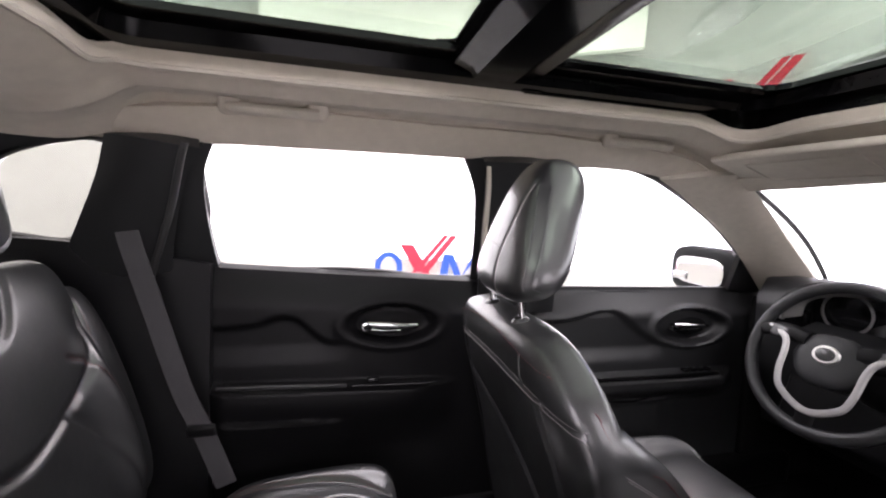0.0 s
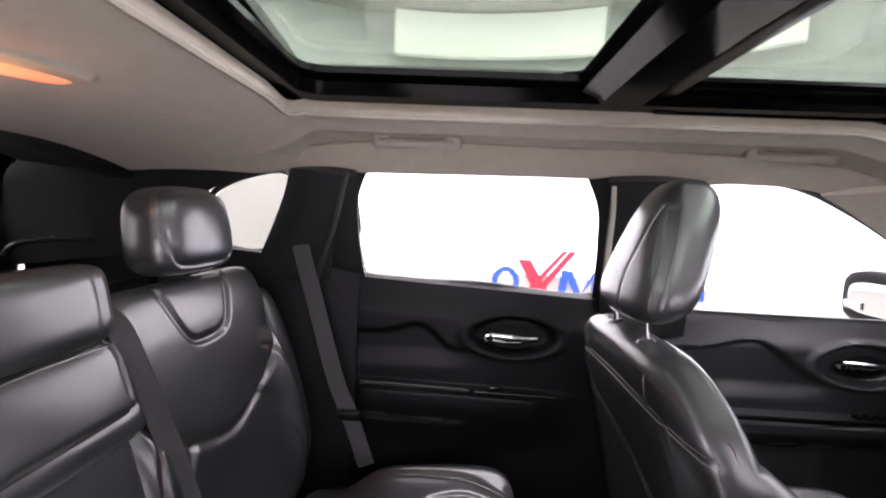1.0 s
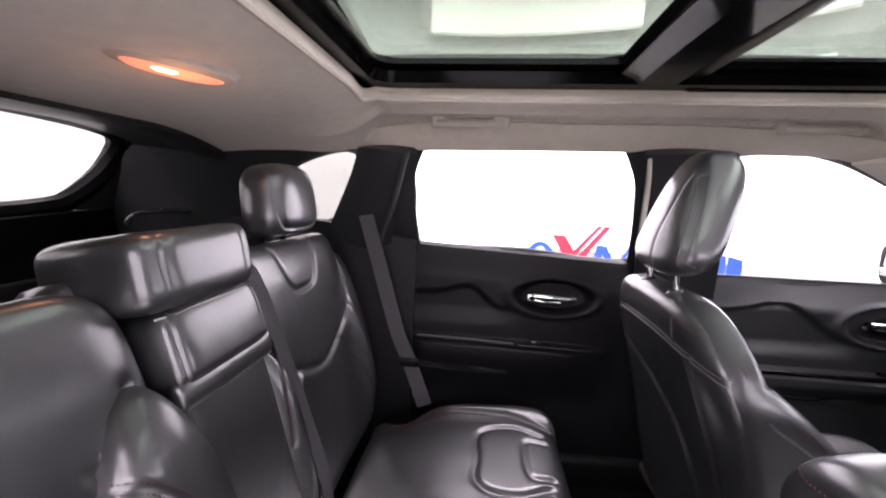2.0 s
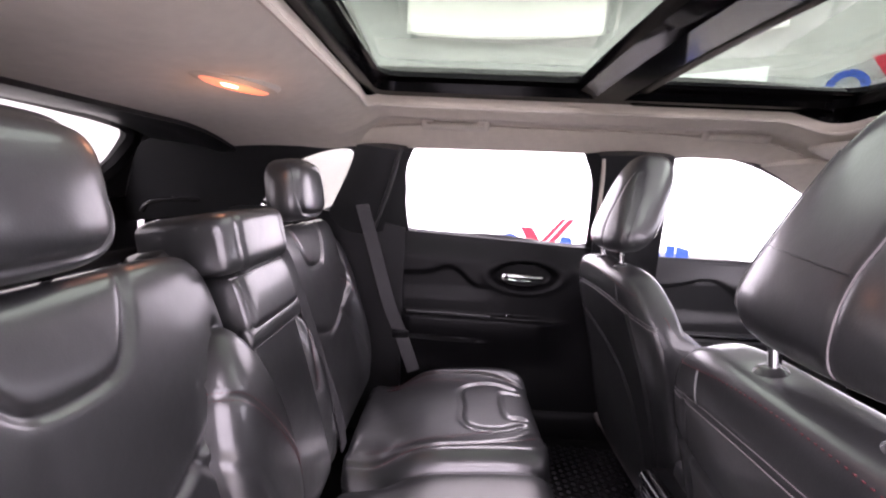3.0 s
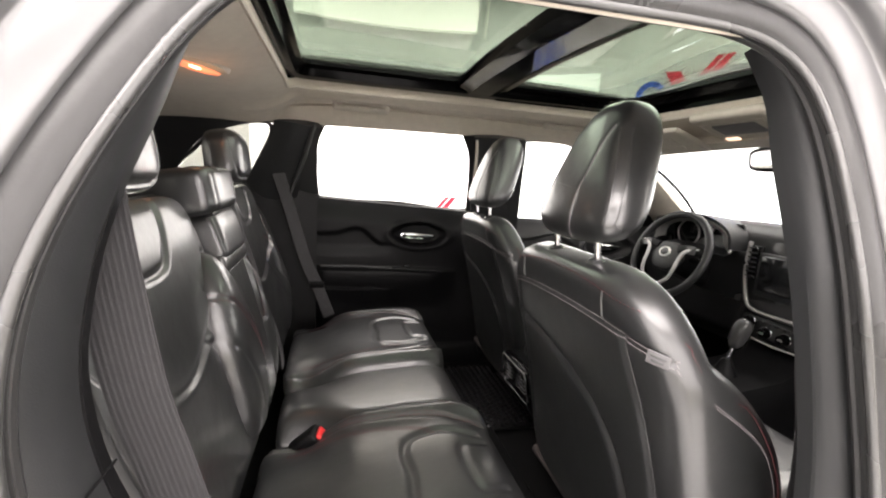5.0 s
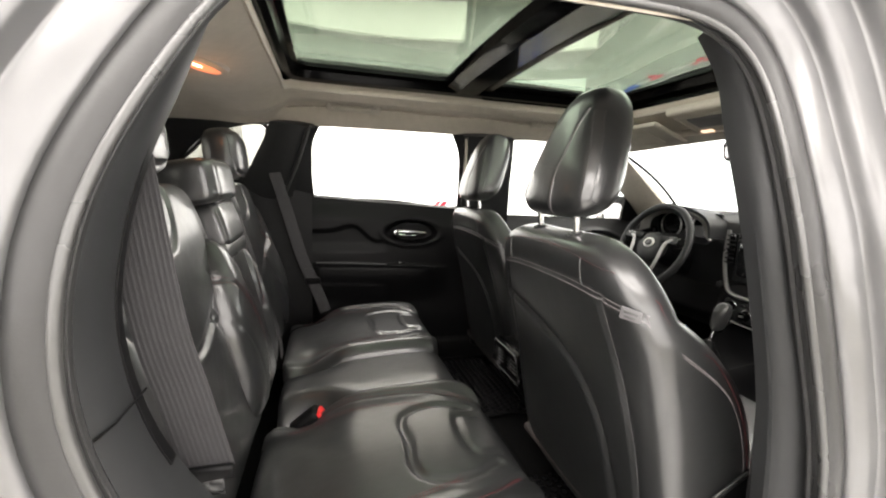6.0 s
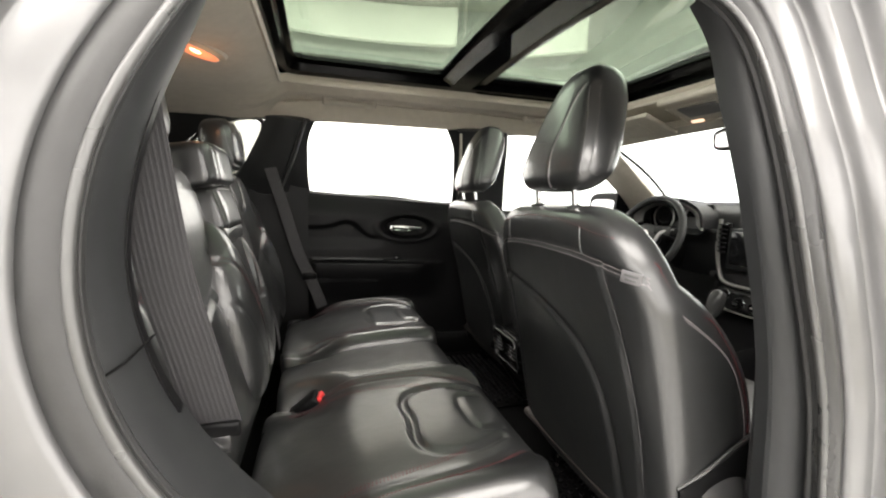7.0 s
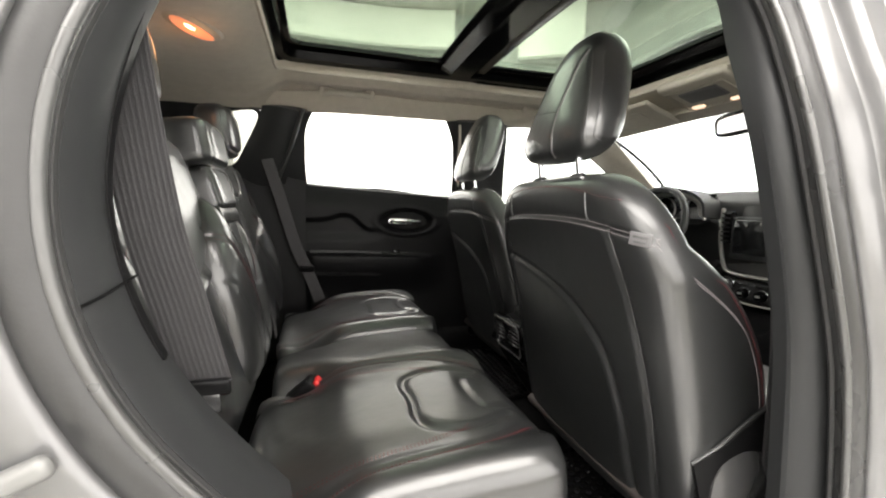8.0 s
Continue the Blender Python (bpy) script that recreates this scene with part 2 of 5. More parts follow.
def seg_dist(y, z, line):
    d = np.full(np.shape(y), 9.0)
    for (ay, az), (by, bz) in zip(line, line[1:]):
        L = max(1e-9, (by - ay) ** 2 + (bz - az) ** 2)
        t = np.clip(((y - ay) * (by - ay) + (z - az) * (bz - az)) / L, 0, 1)
        d = np.minimum(d, np.hypot(y - ay - t * (by - ay), z - az - t * (bz - az)))
    return d


def smooth_line(pts, n=24):
    return [(p.x, p.y) for p in curve([(a, b, 0) for a, b in pts], n)]


class Pad:
    """An upholstered cushion: z runs along it from 0 to height, y across it, x out of its front."""

    def __init__(self, height, width, front, back, n=3.2, top=4.0, wide=6.0, lift=None, relief=None, creases=(), back_creases=(), nb=None):
        self.h, self.w, self.f, self.b, self.n, self.top, self.wide = height, width, front, back, n, top, wide
        self.lift, self.relief, self.creases, self.back_creases, self.nb = lift, relief, creases, back_creases, nb or n

    def at(self, y, z, side=1):
        y, z = np.asarray(y, float), np.asarray(z, float)
        s = np.clip(2 * z / self.h - 1, -1, 1)
        ed = np.clip(1 - np.abs(s) ** self.top, 0, 1) ** (1 / self.top)
        w = self.w(z / self.h) * np.clip(1 - np.abs(s) ** self.wide, 1e-9, 1) ** (1 / self.wide)
        u = np.clip(y / w, -1, 1)
        n = self.n if side > 0 else self.nb
        prof = np.clip(1 - np.abs(u) ** n, 0, 1) ** (1 / n)
        x = (self.f if side > 0 else -self.b) * prof * ed
        if self.lift:
            x = x + self.lift(z / self.h)
        if side > 0 and self.relief:
            x = x + self.relief(u, z / self.h) * np.minimum(1, 2.5 * prof * ed)
        for line, depth, width in (self.creases if side > 0 else self.back_creases):
            x = x - side * depth * np.exp(-(seg_dist(y, z, line) / width) ** 2)
        return x

    def mesh(self, nu=56, nz=64):
        s = np.sin(np.linspace(-1, 1, nz) * math.pi / 2)
        s = 0.55 * s + 0.45 * np.linspace(-1, 1, nz)
        s[0], s[-1] = -0.9995, 0.9995
        verts, faces = [], []
        u = np.cos(np.linspace(0, math.pi, nu))
        u = 0.6 * u + 0.4 * np.linspace(1, -1, nu)
        for k in range(nz):
            z = np.full(nu, (s[k] + 1) / 2 * self.h)
            w = self.w(z / self.h) * np.clip(1 - abs(s[k]) ** self.wide, 1e-9, 1) ** (1 / self.wide)
            y = u * w
            xf, xb = self.at(y, z, 1), self.at(y, z, -1)
            verts += [(a, b, c) for a, b, c in zip(xf, y, z)] + [(a, b, c) for a, b, c in zip(xb[-2:0:-1], y[-2:0:-1], z[-2:0:-1])]
        m = 2 * nu - 2
        for k in range(nz - 1):
            for i in range(m):
                j = (i + 1) % m
                faces.append((k * m + i, k * m + j, (k + 1) * m + j, (k + 1) * m + i))
        faces += [tuple(range(m))[::-1], tuple(range((nz - 1) * m, nz * m))]
        return mesh_of(verts, faces, 70)

    def line(self, pts, side=1, n=40, out=0.001):
        """Points on the surface above a line of (y, z)."""
        return [V(float(self.at(y, z, side)) + side * out, y, z) for y, z in smooth_line(pts, n)]

    def seam(self, pts, side=1, r=0.0016, n=40, out=0.0005):
        return tube(self.line(pts, side, n, out), r, 6, up=V(1, 0, 0))

    def stitches(self, pts, side=1, length=0.0045, gap=0.0018, r=0.0008, out=0.0014):
        raw = self.line(pts, side, 160, out)
        total = sum((b - a).length for a, b in zip(raw, raw[1:]))
        n = max(2, int(total / (length + gap)))
        fine = even(raw, n * 3)
        return joined(*[tube([fine[3 * i], fine[3 * i + 1]], r, 5, up=V(1, 0, 0)) for i in range(n)])

# ---- studio: a round photo booth ----
R, CEIL = 3.5, 3.05


def on_wall(th, z, inset=0.0):
    return V((R - inset) * math.sin(th), (R - inset) * math.cos(th), z)


def wall_patch(a0, a1, z0, z1, inset, th, n=40, m=2):
    return slab([[on_wall(a0 + (a1 - a0) * i / (n - 1), z0 + (z1 - z0) * j / (m - 1), inset) for j in range(m)] for i in range(n)], -th)


TAU = 2 * math.pi
# The unseen floor is made pale to bounce light up into the cabin.
ground = part("floor", slab([[V(-6 + 12 * i / 12, -6 + 12 * j / 12, 0) for j in range(13)] for i in range(13)], 0.1), FLOOR)
tagged(ground, "glossy pale floor of the photo booth, bounces light into the cabin", "floor", kind="structure")
vs, fs, nn = [], [], 96
for i in range(nn):
    a = TAU * i / nn
    for r, z in ((R, 0), (R, CEIL), (R + 0.1, CEIL), (R + 0.1, 0)):
        vs.append(V(r * math.sin(a), r * math.cos(a), z))
for i in range(nn):
    j = (i + 1) % nn
    for k in range(4):
        fs.append((i * 4 + k, j * 4 + k, j * 4 + (k + 1) % 4, i * 4 + (k + 1) % 4))
tagged(part("wall_round", mesh_of(vs, fs), WHITE_WALL), "white curved photo booth wall", "wall", kind="structure")
tagged(part("ceiling", lathe([(0.02, CEIL), (R + 0.1, CEIL), (R + 0.1, CEIL + 0.08), (0.02, CEIL + 0.08)], 96), GREY_CEIL), "pale grey flat booth ceiling", "ceiling", kind="structure")
tagged(part("wainscot", wall_patch(0, TAU, 0.0, 0.78, 0.012, 0.010, 97), BAND), "cream painted lower band of the booth wall", "wall band", kind="structure")
# Glowing wall parts added as fill; the 118 to 248 one is never seen.
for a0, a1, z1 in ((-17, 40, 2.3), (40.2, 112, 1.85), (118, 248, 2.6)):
    tagged(part("wall_glow", wall_patch(radians(a0), radians(a1), 0.80, z1, 0.03, 0.02, 40), BACK_FILL if a0 == 118 else FRONT_FILL if a0 > 40 else WALL_GLOW), "white booth wall panel with glow added to light the cabin", "light panel", kind="structure")
for a0, a1, z0 in ((-10.5, 19.5, 2.67), (30.8, 41.5, 2.55), (-60, -38, 2.6), (75, 95, 2.55)):
    p = part("softbox_panel", wall_patch(radians(a0), radians(a1), z0, CEIL - 0.02, 0.09, 0.07, 14), PANEL)
    tagged(p, "pale rectangular softbox panel high on the booth wall", "light panel", group="softbox panels")


def sign_piece(name, outline, th0, z0, mat, parent, inner=None, inset=0.062):
    """A flat plate of given outline (arc metres, height) on the round wall."""
    n = len(outline)
    pts = outline + (inner or [])
    verts = [on_wall(th0 + a / R, z0 + b, inset) for a, b in pts] + [on_wall(th0 + a / R, z0 + b, inset - 0.004) for a, b in pts]
    k = len(pts)
    faces = []
    if inner:
        for i in range(n):
            j = (i + 1) % n
            faces += [(i, j, n + j, n + i), (k + i, k + n + i, k + n + j, k + j), (i, k + i, k + j, j), (n + i, n + j, k + n + j, k + n + i)]
    else:
        faces = [tuple(range(n)), tuple(range(k, k + n))[::-1]] + [(i, k + i, k + (i + 1) % n, (i + 1) % n) for i in range(n)]
    return part(name, mesh_of(verts, faces, 30), mat, parent)


def oval(ca, cb, ra, rb, n=36):
    return [(ca + ra * math.cos(TAU * i / n), cb + rb * math.sin(TAU * i / n)) for i in range(n)]


def wall_sign(th, dz):
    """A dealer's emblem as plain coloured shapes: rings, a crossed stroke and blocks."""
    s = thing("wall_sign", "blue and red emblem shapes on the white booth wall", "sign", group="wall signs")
    t = radians(th)
    for c in (0.0, 0.99, 1.27):
        sign_piece("blue_ring", oval(c, 0.72, 0.125, 0.14), t, dz, BLUE_SIGN, s, oval(c, 0.72, 0.075, 0.092))
    sign_piece("red_stroke", [(0.10, 0.93), (0.22, 0.93), (0.44, 0.58), (0.31, 0.58)], t, dz, RED_SIGN, s)
    sign_piece("red_stroke", [(0.50, 1.03), (0.545, 1.03), (0.19, 0.58), (0.13, 0.58)], t, dz, RED_SIGN, s, inset=0.070)
    sign_piece("red_stroke", [(0.56, 1.03), (0.62, 1.03), (0.30, 0.60), (0.215, 0.585)], t, dz, RED_SIGN, s, inset=0.070)
    for o in ([(0.46, 0.58), (0.50, 0.86), (0.565, 0.86), (0.535, 0.58)], [(0.53, 0.84), (0.59, 0.86), (0.675, 0.66), (0.64, 0.60)], [(0.64, 0.60), (0.675, 0.66), (0.765, 0.86), (0.80, 0.84)], [(0.755, 0.58), (0.765, 0.86), (0.835, 0.86), (0.835, 0.58)],
              [(1.43, 0.58), (1.43, 0.86), (1.50, 0.86), (1.50, 0.58)], [(1.51, 0.70), (1.51, 0.86), (1.61, 0.84), (1.61, 0.72)]):
        sign_piece("blue_block", o, t, dz, BLUE_SIGN, s, inset=0.066)
    return s


wall_sign(7.6, 0.0)
wall_sign(47.6, 1.34)
s = thing("wall_sign", "small grey bars with a red wedge on the booth wall", "sign", group="wall signs")
sign_piece("red_wedge", [(0, 0), (0.07, 0.09), (0.12, 0.09), (0.12, 0.0)], radians(52), 1.90, RED_SIGN, s)
for i in range(4):
    sign_piece("grey_bar", [(0.16 + 0.09 * i, 0), (0.16 + 0.09 * i, 0.085), (0.23 + 0.09 * i, 0.085), (0.23 + 0.09 * i, 0)], radians(52), 1.90, GREY_SIGN, s)

# roller door behind the car
door = thing("roller_door", "white ribbed roller door behind the car", "door", kind="structure")
for i in range(26):
    z = 0.05 + i * 0.095
    part("slat", slab([[V(-2.9 + 0.012 * math.sin(math.pi * j / 6), -1.5 + 3.0 * k, z + 0.092 * j / 6) for j in range(7)] for k in (0, 1)], 0.02), WHITE_WALL, door)

# ---- car shell ----


def ys(z):
    """Half width of the cabin at the side glass."""
    return 0.84 - 0.45 * (z - 1.13) if z > 1.06 else 0.8715 - 0.02 * (1.06 - z)


def side(x, z, dy=0.0, sgn=1):
    return V(x, sgn * (ys(z) + dy), z)


body = thing("car_body", "silver metallic car body with an open rear side doorway", "car")

REAR_WIN = [(-0.298, 1.12), (-0.306, 1.27), (-0.305, 1.39), (-0.27, 1.422), (0.31, 1.440), (0.352, 1.42), (0.385, 1.25), (0.405, 1.088), (0.05, 1.105)]
FRONT_WIN = [(0.615, 1.04), (0.60, 1.25), (0.575, 1.40), (0.61, 1.428), (0.80, 1.432), (1.00, 1.37), (1.28, 1.23), (1.52, 1.035), (1.2, 1.022), (0.9, 1.03)]
QUARTER = [(-0.84, 1.205), (-0.75, 1.30), (-0.66, 1.372), (-0.51, 1.412), (-0.468, 1.378), (-0.51, 1.28), (-0.592, 1.183), (-0.72, 1.19)]


def window(name, outline, parent, sgn, mat=CLEAR, dy=0.012, label=""):
    loop = [side(x, z, dy, sgn) for x, z in outline]
    c = sum(loop, V(0, 0, 0)) / len(loop)
    n = V(0, sgn * 0.004, 0)
    k = len(loop)
    verts = loop + [c] + [p + n for p in loop] + [c + n]
    faces = []
    for i in range(k):
        j = (i + 1) % k
        faces += [(i, j, k), (k + 1 + j, k + 1 + i, 2 * k + 1), (i, k + 1 + i, k + 1 + j, j)]
    ob = part(name, mesh_of(verts, faces), mat, parent, label)
    ob.visible_shadow = False
    return ob


def line_side(pts, sgn=1, dy=0.0):
    return [side(x, z, dy, sgn) for x, z in pts]


for sgn in (1, -1):
    # posts between the side windows, dark cloth trim inside
    part("pillar", strip(line_side([(0.415, 1.02), (0.395, 1.2), (0.375, 1.36), (0.355, 1.432)], sgn, -0.022), line_side([(0.635, 1.0), (0.61, 1.2), (0.585, 1.36), (0.57, 1.432)], sgn, -0.022), 0.05 * sgn, 24, 10, 0.02, (0, -sgn, 0)), PLASTIC_SOFT, body, "black centre pillar trim") if sgn > 0 else None
    part("pillar", strip(line_side([(-0.61, 1.10), (-0.545, 1.20), (-0.462, 1.33), (-0.425, 1.425)], sgn, -0.012), line_side([(-0.40, 1.08), (-0.375, 1.22), (-0.335, 1.36), (-0.295, 1.428)], sgn, -0.02), 0.06 * sgn, 24, 10, 0.018, (0, -sgn, 0)), PLASTIC_SOFT, body, "black rear pillar trim") if sgn > 0 else None
    # rear quarter: below and behind the small window
    xe = -0.30 if sgn > 0 else -0.60
    part("quarter_trim", strip(line_side([(-1.25, 1.19), (-0.9, 1.19), (-0.60, 1.185), (xe, 1.13 if sgn > 0 else 1.18)], sgn, -0.03), line_side([(-1.25, 0.36), (-0.9, 0.36), (-0.60, 0.36), (xe, 0.36)], sgn, -0.10), 0.04 * sgn, 24, 10, 0.0, (0, -sgn, 0)), PLASTIC, body, "black cargo side trim")
    # Paler plastic here stands in for tailgate window light on the pillar.
    part("rear_pillar", strip([V(-0.85, sgn * 0.795, 1.19), V(-0.77, sgn * 0.755, 1.30), V(-0.67, sgn * 0.72, 1.385), V(-0.54, sgn * 0.72, 1.425), V(-0.46, sgn * 0.745, 1.435)],
                             [V(-1.31, sgn * 0.735, 1.12), V(-1.235, sgn * 0.70, 1.29), V(-1.13, sgn * 0.645, 1.415), V(-0.84, sgn * 0.64, 1.435), V(-0.47, sgn * 0.73, 1.46)], -0.03 * sgn, 40, 14, 0.012, (0.3, -sgn, 0)), TRIM_GREY, body, "charcoal rear corner pillar trim")
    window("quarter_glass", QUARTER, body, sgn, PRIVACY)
    part("glass_rubber", tube(curve(line_side(QUARTER, sgn, -0.002), 60, True), 0.009, 6, True, V(0, 1, 0)), RUBBER, body)

for sgn in (1, -1):
    part("corner_skin", strip([V(-1.34, sgn * 0.70, 1.13), V(-1.26, sgn * 0.70, 1.32), V(-1.17, sgn * 0.67, 1.43), V(-1.10, sgn * 0.60, 1.52)], [V(-0.88, sgn * 0.87, 1.13), V(-0.82, sgn * 0.80, 1.30), V(-0.70, sgn * 0.755, 1.40), V(-0.56, sgn * 0.73, 1.46)], 0.01 * sgn, 20, 6), SILVER, body)
# outside skin so that the cabin is closed
part("roof_skin", slab([[V(-1.3 + 0.95 * i / 11, -0.70 + 1.4 * j / 15, 1.64 - 0.10 * abs(-0.7 + 1.4 * j / 15) ** 2 / 0.49 - 0.03 * (1 - i / 11)) for j in range(16)] for i in range(12)], 0.02), SILVER, body)
part("roof_skin", slab([[V(0.94 + 0.24 * i / 5, -0.70 + 1.4 * j / 15, 1.62 - 0.13 * (i / 5) ** 1.3 - 0.10 * abs(-0.7 + 1.4 * j / 15) ** 2 / 0.49) for j in range(16)] for i in range(6)], 0.02), SILVER, body)
for sgn in (1, -1):
    part("roof_rail", strip([V(-1.3, sgn * 0.70, 1.47), V(0.0, sgn * 0.715, 1.475), V(0.9, sgn * 0.715, 1.47), V(1.2, sgn * 0.70, 1.41)], [V(-1.3, sgn * 0.52, 1.60), V(0, sgn * 0.53, 1.62), V(0.9, sgn * 0.53, 1.61), V(1.15, sgn * 0.5, 1.56)], 0.02 * sgn, 30, 6), SILVER, body)
    part("lower_skin", strip([V(-1.3, sgn * 0.90, 1.14), V(-0.9, sgn * 0.905, 1.13), V(-0.63, sgn * 0.925, 1.12)] if sgn < 0 else [V(-1.3, sgn * 0.90, 1.14), V(0, sgn * 0.91, 1.08), V(1.9, sgn * 0.88, 1.0)],
                            [V(-1.3, sgn * 0.90, 0.35), V(-0.9, sgn * 0.92, 0.35), V(-0.63, sgn * 0.93, 0.35)] if sgn < 0 else [V(-1.3, sgn * 0.90, 0.35), V(0, sgn * 0.92, 0.35), V(1.9, sgn * 0.88, 0.35)], 0.02, 20, 6), SILVER, body)
part("lower_pillar", strip(line_side([(0.40, 1.06), (0.42, 0.8), (0.43, 0.34)], 1, -0.045), line_side([(0.66, 1.06), (0.66, 0.8), (0.66, 0.34)], 1, -0.045), 0.04, 16, 6), PLASTIC, body, "black lower centre pillar trim")
part("sill", rbox((2.2, 0.10, 0.14), 0.03, 3, pose(0.55, 0.80, 0.38)), PLASTIC, body, "black door sill trim")
part("floor_pan", slab([[V(-1.3 + 3.2 * i / 20, -0.82 + 1.64 * j / 10, 0.34) for j in range(11)] for i in range(21)], 0.03), CARPET, body, "black carpeted floor")
part("cargo_floor", rbox((0.75, 1.5, 0.04), 0.01, 2, pose(-0.95, 0, 0.72)), CARPET, body)
part("firewall", rbox((0.04, 1.6, 0.75), 0.01, 2, pose(1.78, 0, 0.70)), CARPET, body)

# tailgate with its window
gate = thing("tailgate", "closed tailgate with black trim and clear rear window", "tailgate")
GW = [(-0.48, 1.207), (-0.60, 1.262), (-0.65, 1.37), (-0.57, 1.452), (0, 1.475), (0.57, 1.452), (0.65, 1.37), (0.60, 1.262), (0.48, 1.207), (0, 1.192)]
gx = lambda z: -1.30 + (z - 1.24) * 0.55
gv = curve([(gx(z), y, z) for y, z in GW], 60, True)
part("window_frame", tube(gv, 0.03, 8, True, V(1, 0, 0)), PLASTIC, gate)
c = V(gx(1.36), 0, 1.36)
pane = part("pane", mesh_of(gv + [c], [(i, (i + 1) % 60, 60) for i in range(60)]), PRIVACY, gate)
pane.visible_shadow = False
part("lower_trim", strip([V(-1.32, -0.76, 1.21), V(-1.30, 0, 1.182), V(-1.32, 0.76, 1.21)], [V(-1.34, -0.72, 0.6), V(-1.34, 0, 0.6), V(-1.34, 0.72, 0.6)], 0.04, 20, 8), PLASTIC, gate)
for sgn in (1, -1):
    # Greyed like the corner pillar, with the window's light put into the colour.
    part("side_trim", strip([V(gx(1.17), sgn * 0.54, 1.17), V(gx(1.27), sgn * 0.655, 1.27), V(gx(1.39), sgn * 0.66, 1.39), V(gx(1.46), sgn * 0.54, 1.46)],
                            [V(-1.28, sgn * 0.80, 1.12), V(-1.22, sgn * 0.76, 1.30), V(-1.18, sgn * 0.72, 1.40), V(-1.15, sgn * 0.62, 1.47)], -0.03 * sgn, 20, 6), TRIM_GREY, gate, "charcoal plastic window surround")
part("top_trim", strip([V(gx(1.46), -0.6, 1.455), V(gx(1.48), 0, 1.478), V(gx(1.46), 0.6, 1.455)], [V(-1.10, -0.64, 1.47), V(-1.08, 0, 1.50), V(-1.10, 0.64, 1.47)], -0.03, 20, 5), PLASTIC, gate)
for sgn in (1, -1):
    part("pull_cup", tube(curve([(-1.15, sgn * 0.60, 1.165), (-1.13, sgn * 0.61, 1.195), (-1.08, sgn * 0.66, 1.205), (-1.03, sgn * 0.72, 1.205)], 20), 0.013, 8, ry=0.008), GREY_GLOSS, body, "grey moulded edge of a cargo trim recess")

# ---- roof lining and sunroof ----
X0, X1, YO = -0.385, 0.955, 0.50     # opening in the lining
ZO = 1.525


def smooth_step(t):
    t = min(1.0, max(0.0, t))
    return t * (2 - t)


def lining_z(x, y):
    c = 1.53
    if x < -0.36:
        c = 1.53 - 0.072 * float(smooth_step((-0.36 - x) / 0.19)) - 0.05 * max(0, -0.55 - x) / 0.55
    if x > 0.80:
        c = 1.53 - 0.46 * (x - 0.80) ** 1.3
    a = abs(y)
    d = max(0.0, a - 0.36) / 0.34
    soft = (0.06 + 0.025 * smooth_step((x + 0.66) / 0.26)) * d ** 1.8
    # beside the opening: a rolled lip, a crease, then a shallow cove
    lip = float(np.interp(a, (0.36, 0.50, 0.515, 0.535, 0.548, 0.554, 0.562, 0.60, 0.655, 0.70), (0.0, 0.017, 0.022, 0.034, 0.040, 0.040, 0.034, 0.037, 0.062, 0.085)))
    w = smooth_step((x + 0.62) / 0.32) * (1 - smooth_step((x - 0.93) / 0.10))
    return c - soft - (lip - soft) * w


headliner = thing("headliner", "beige cloth roof lining round the sunroof opening", "headliner")
# outline of the opening, with rounded corners
rc = 0.06
opening = []
for cx, cy, a0 in ((X1 - rc, YO - rc, 0), (X0 + rc, YO - rc, 90), (X0 + rc, -YO + rc, 180), (X1 - rc, -YO + rc, 270)):
    opening += [(cx + rc * math.cos(radians(a0 + 15 * k)), cy + rc * math.sin(radians(a0 + 15 * k))) for k in range(7)]
outer = []
lim = (-0.87, 1.10, 0.655)
cen = ((X0 + X1) / 2, 0)
fine = even([(x, y, 0) for x, y in opening] + [(opening[0][0], opening[0][1], 0)], 241)[:-1]
rows = []
for p in fine:
    # outer end: straight out to the lining's rim
    dx, dy = p.x - cen[0], p.y - cen[1]
    ex = (lim[1] - cen[0]) if dx > 0 else (cen[0] - lim[0])
    kx, ky = abs(dx) / (X1 - cen[0]), abs(dy) / YO
    ox = cen[0] + math.copysign(ex * min(1, kx / max(kx, ky)), dx)
    oy = math.copysign(lim[2] * min(1, ky / max(kx, ky)), dy)
    row = []
    for j in range(41):
        f = j / 40
        x, y = p.x + (ox - p.x) * f, p.y + (oy - p.y) * f
        z = lining_z(x, y)
        row.append(V(x, y, z))
    lip = [V(p.x - 0.004 * dx, p.y - 0.010 * dy, row[0].z + 0.028), V(p.x - 0.004 * dx, p.y - 0.012 * dy, row[0].z + 0.006)]
    rows.append(lip + row)
rows.append([q.copy() for q in rows[0]])
part("lining", slab(rows, 0.012, 60), HEADLINER, headliner)
part("edge_welt", tube([V(p.x, p.y, lining_z(p.x, p.y) + 0.002) for p in fine], 0.006, 6, True), BEIGE, headliner)
# the lining turns down to the tops of the doors
for sgn in (1, -1):
    part("side_lining", strip([V(-0.64, sgn * 0.64, 1.448), V(-0.60, sgn * 0.635, 1.452), V(-0.55, sgn * 0.63, 1.457)] + [V(x, sgn * 0.625, lining_z(x, 0.625) + 0.008) for x in (-0.2, 0.2, 0.5, 0.9, 1.06)],
                              [V(-0.64, sgn * 0.67, 1.440), V(-0.60, sgn * 0.68, 1.434), V(-0.55, sgn * 0.69, 1.428), V(-0.2, sgn * 0.688, 1.428), V(0.2, sgn * 0.688, 1.434), V(0.5, sgn * 0.688, 1.434), V(0.85, sgn * 0.69, 1.43), V(1.08, sgn * 0.725, 1.375)], 0.02 * sgn, 40, 7, 0.006, (0, -sgn, -0.5)), HEADLINER, headliner)

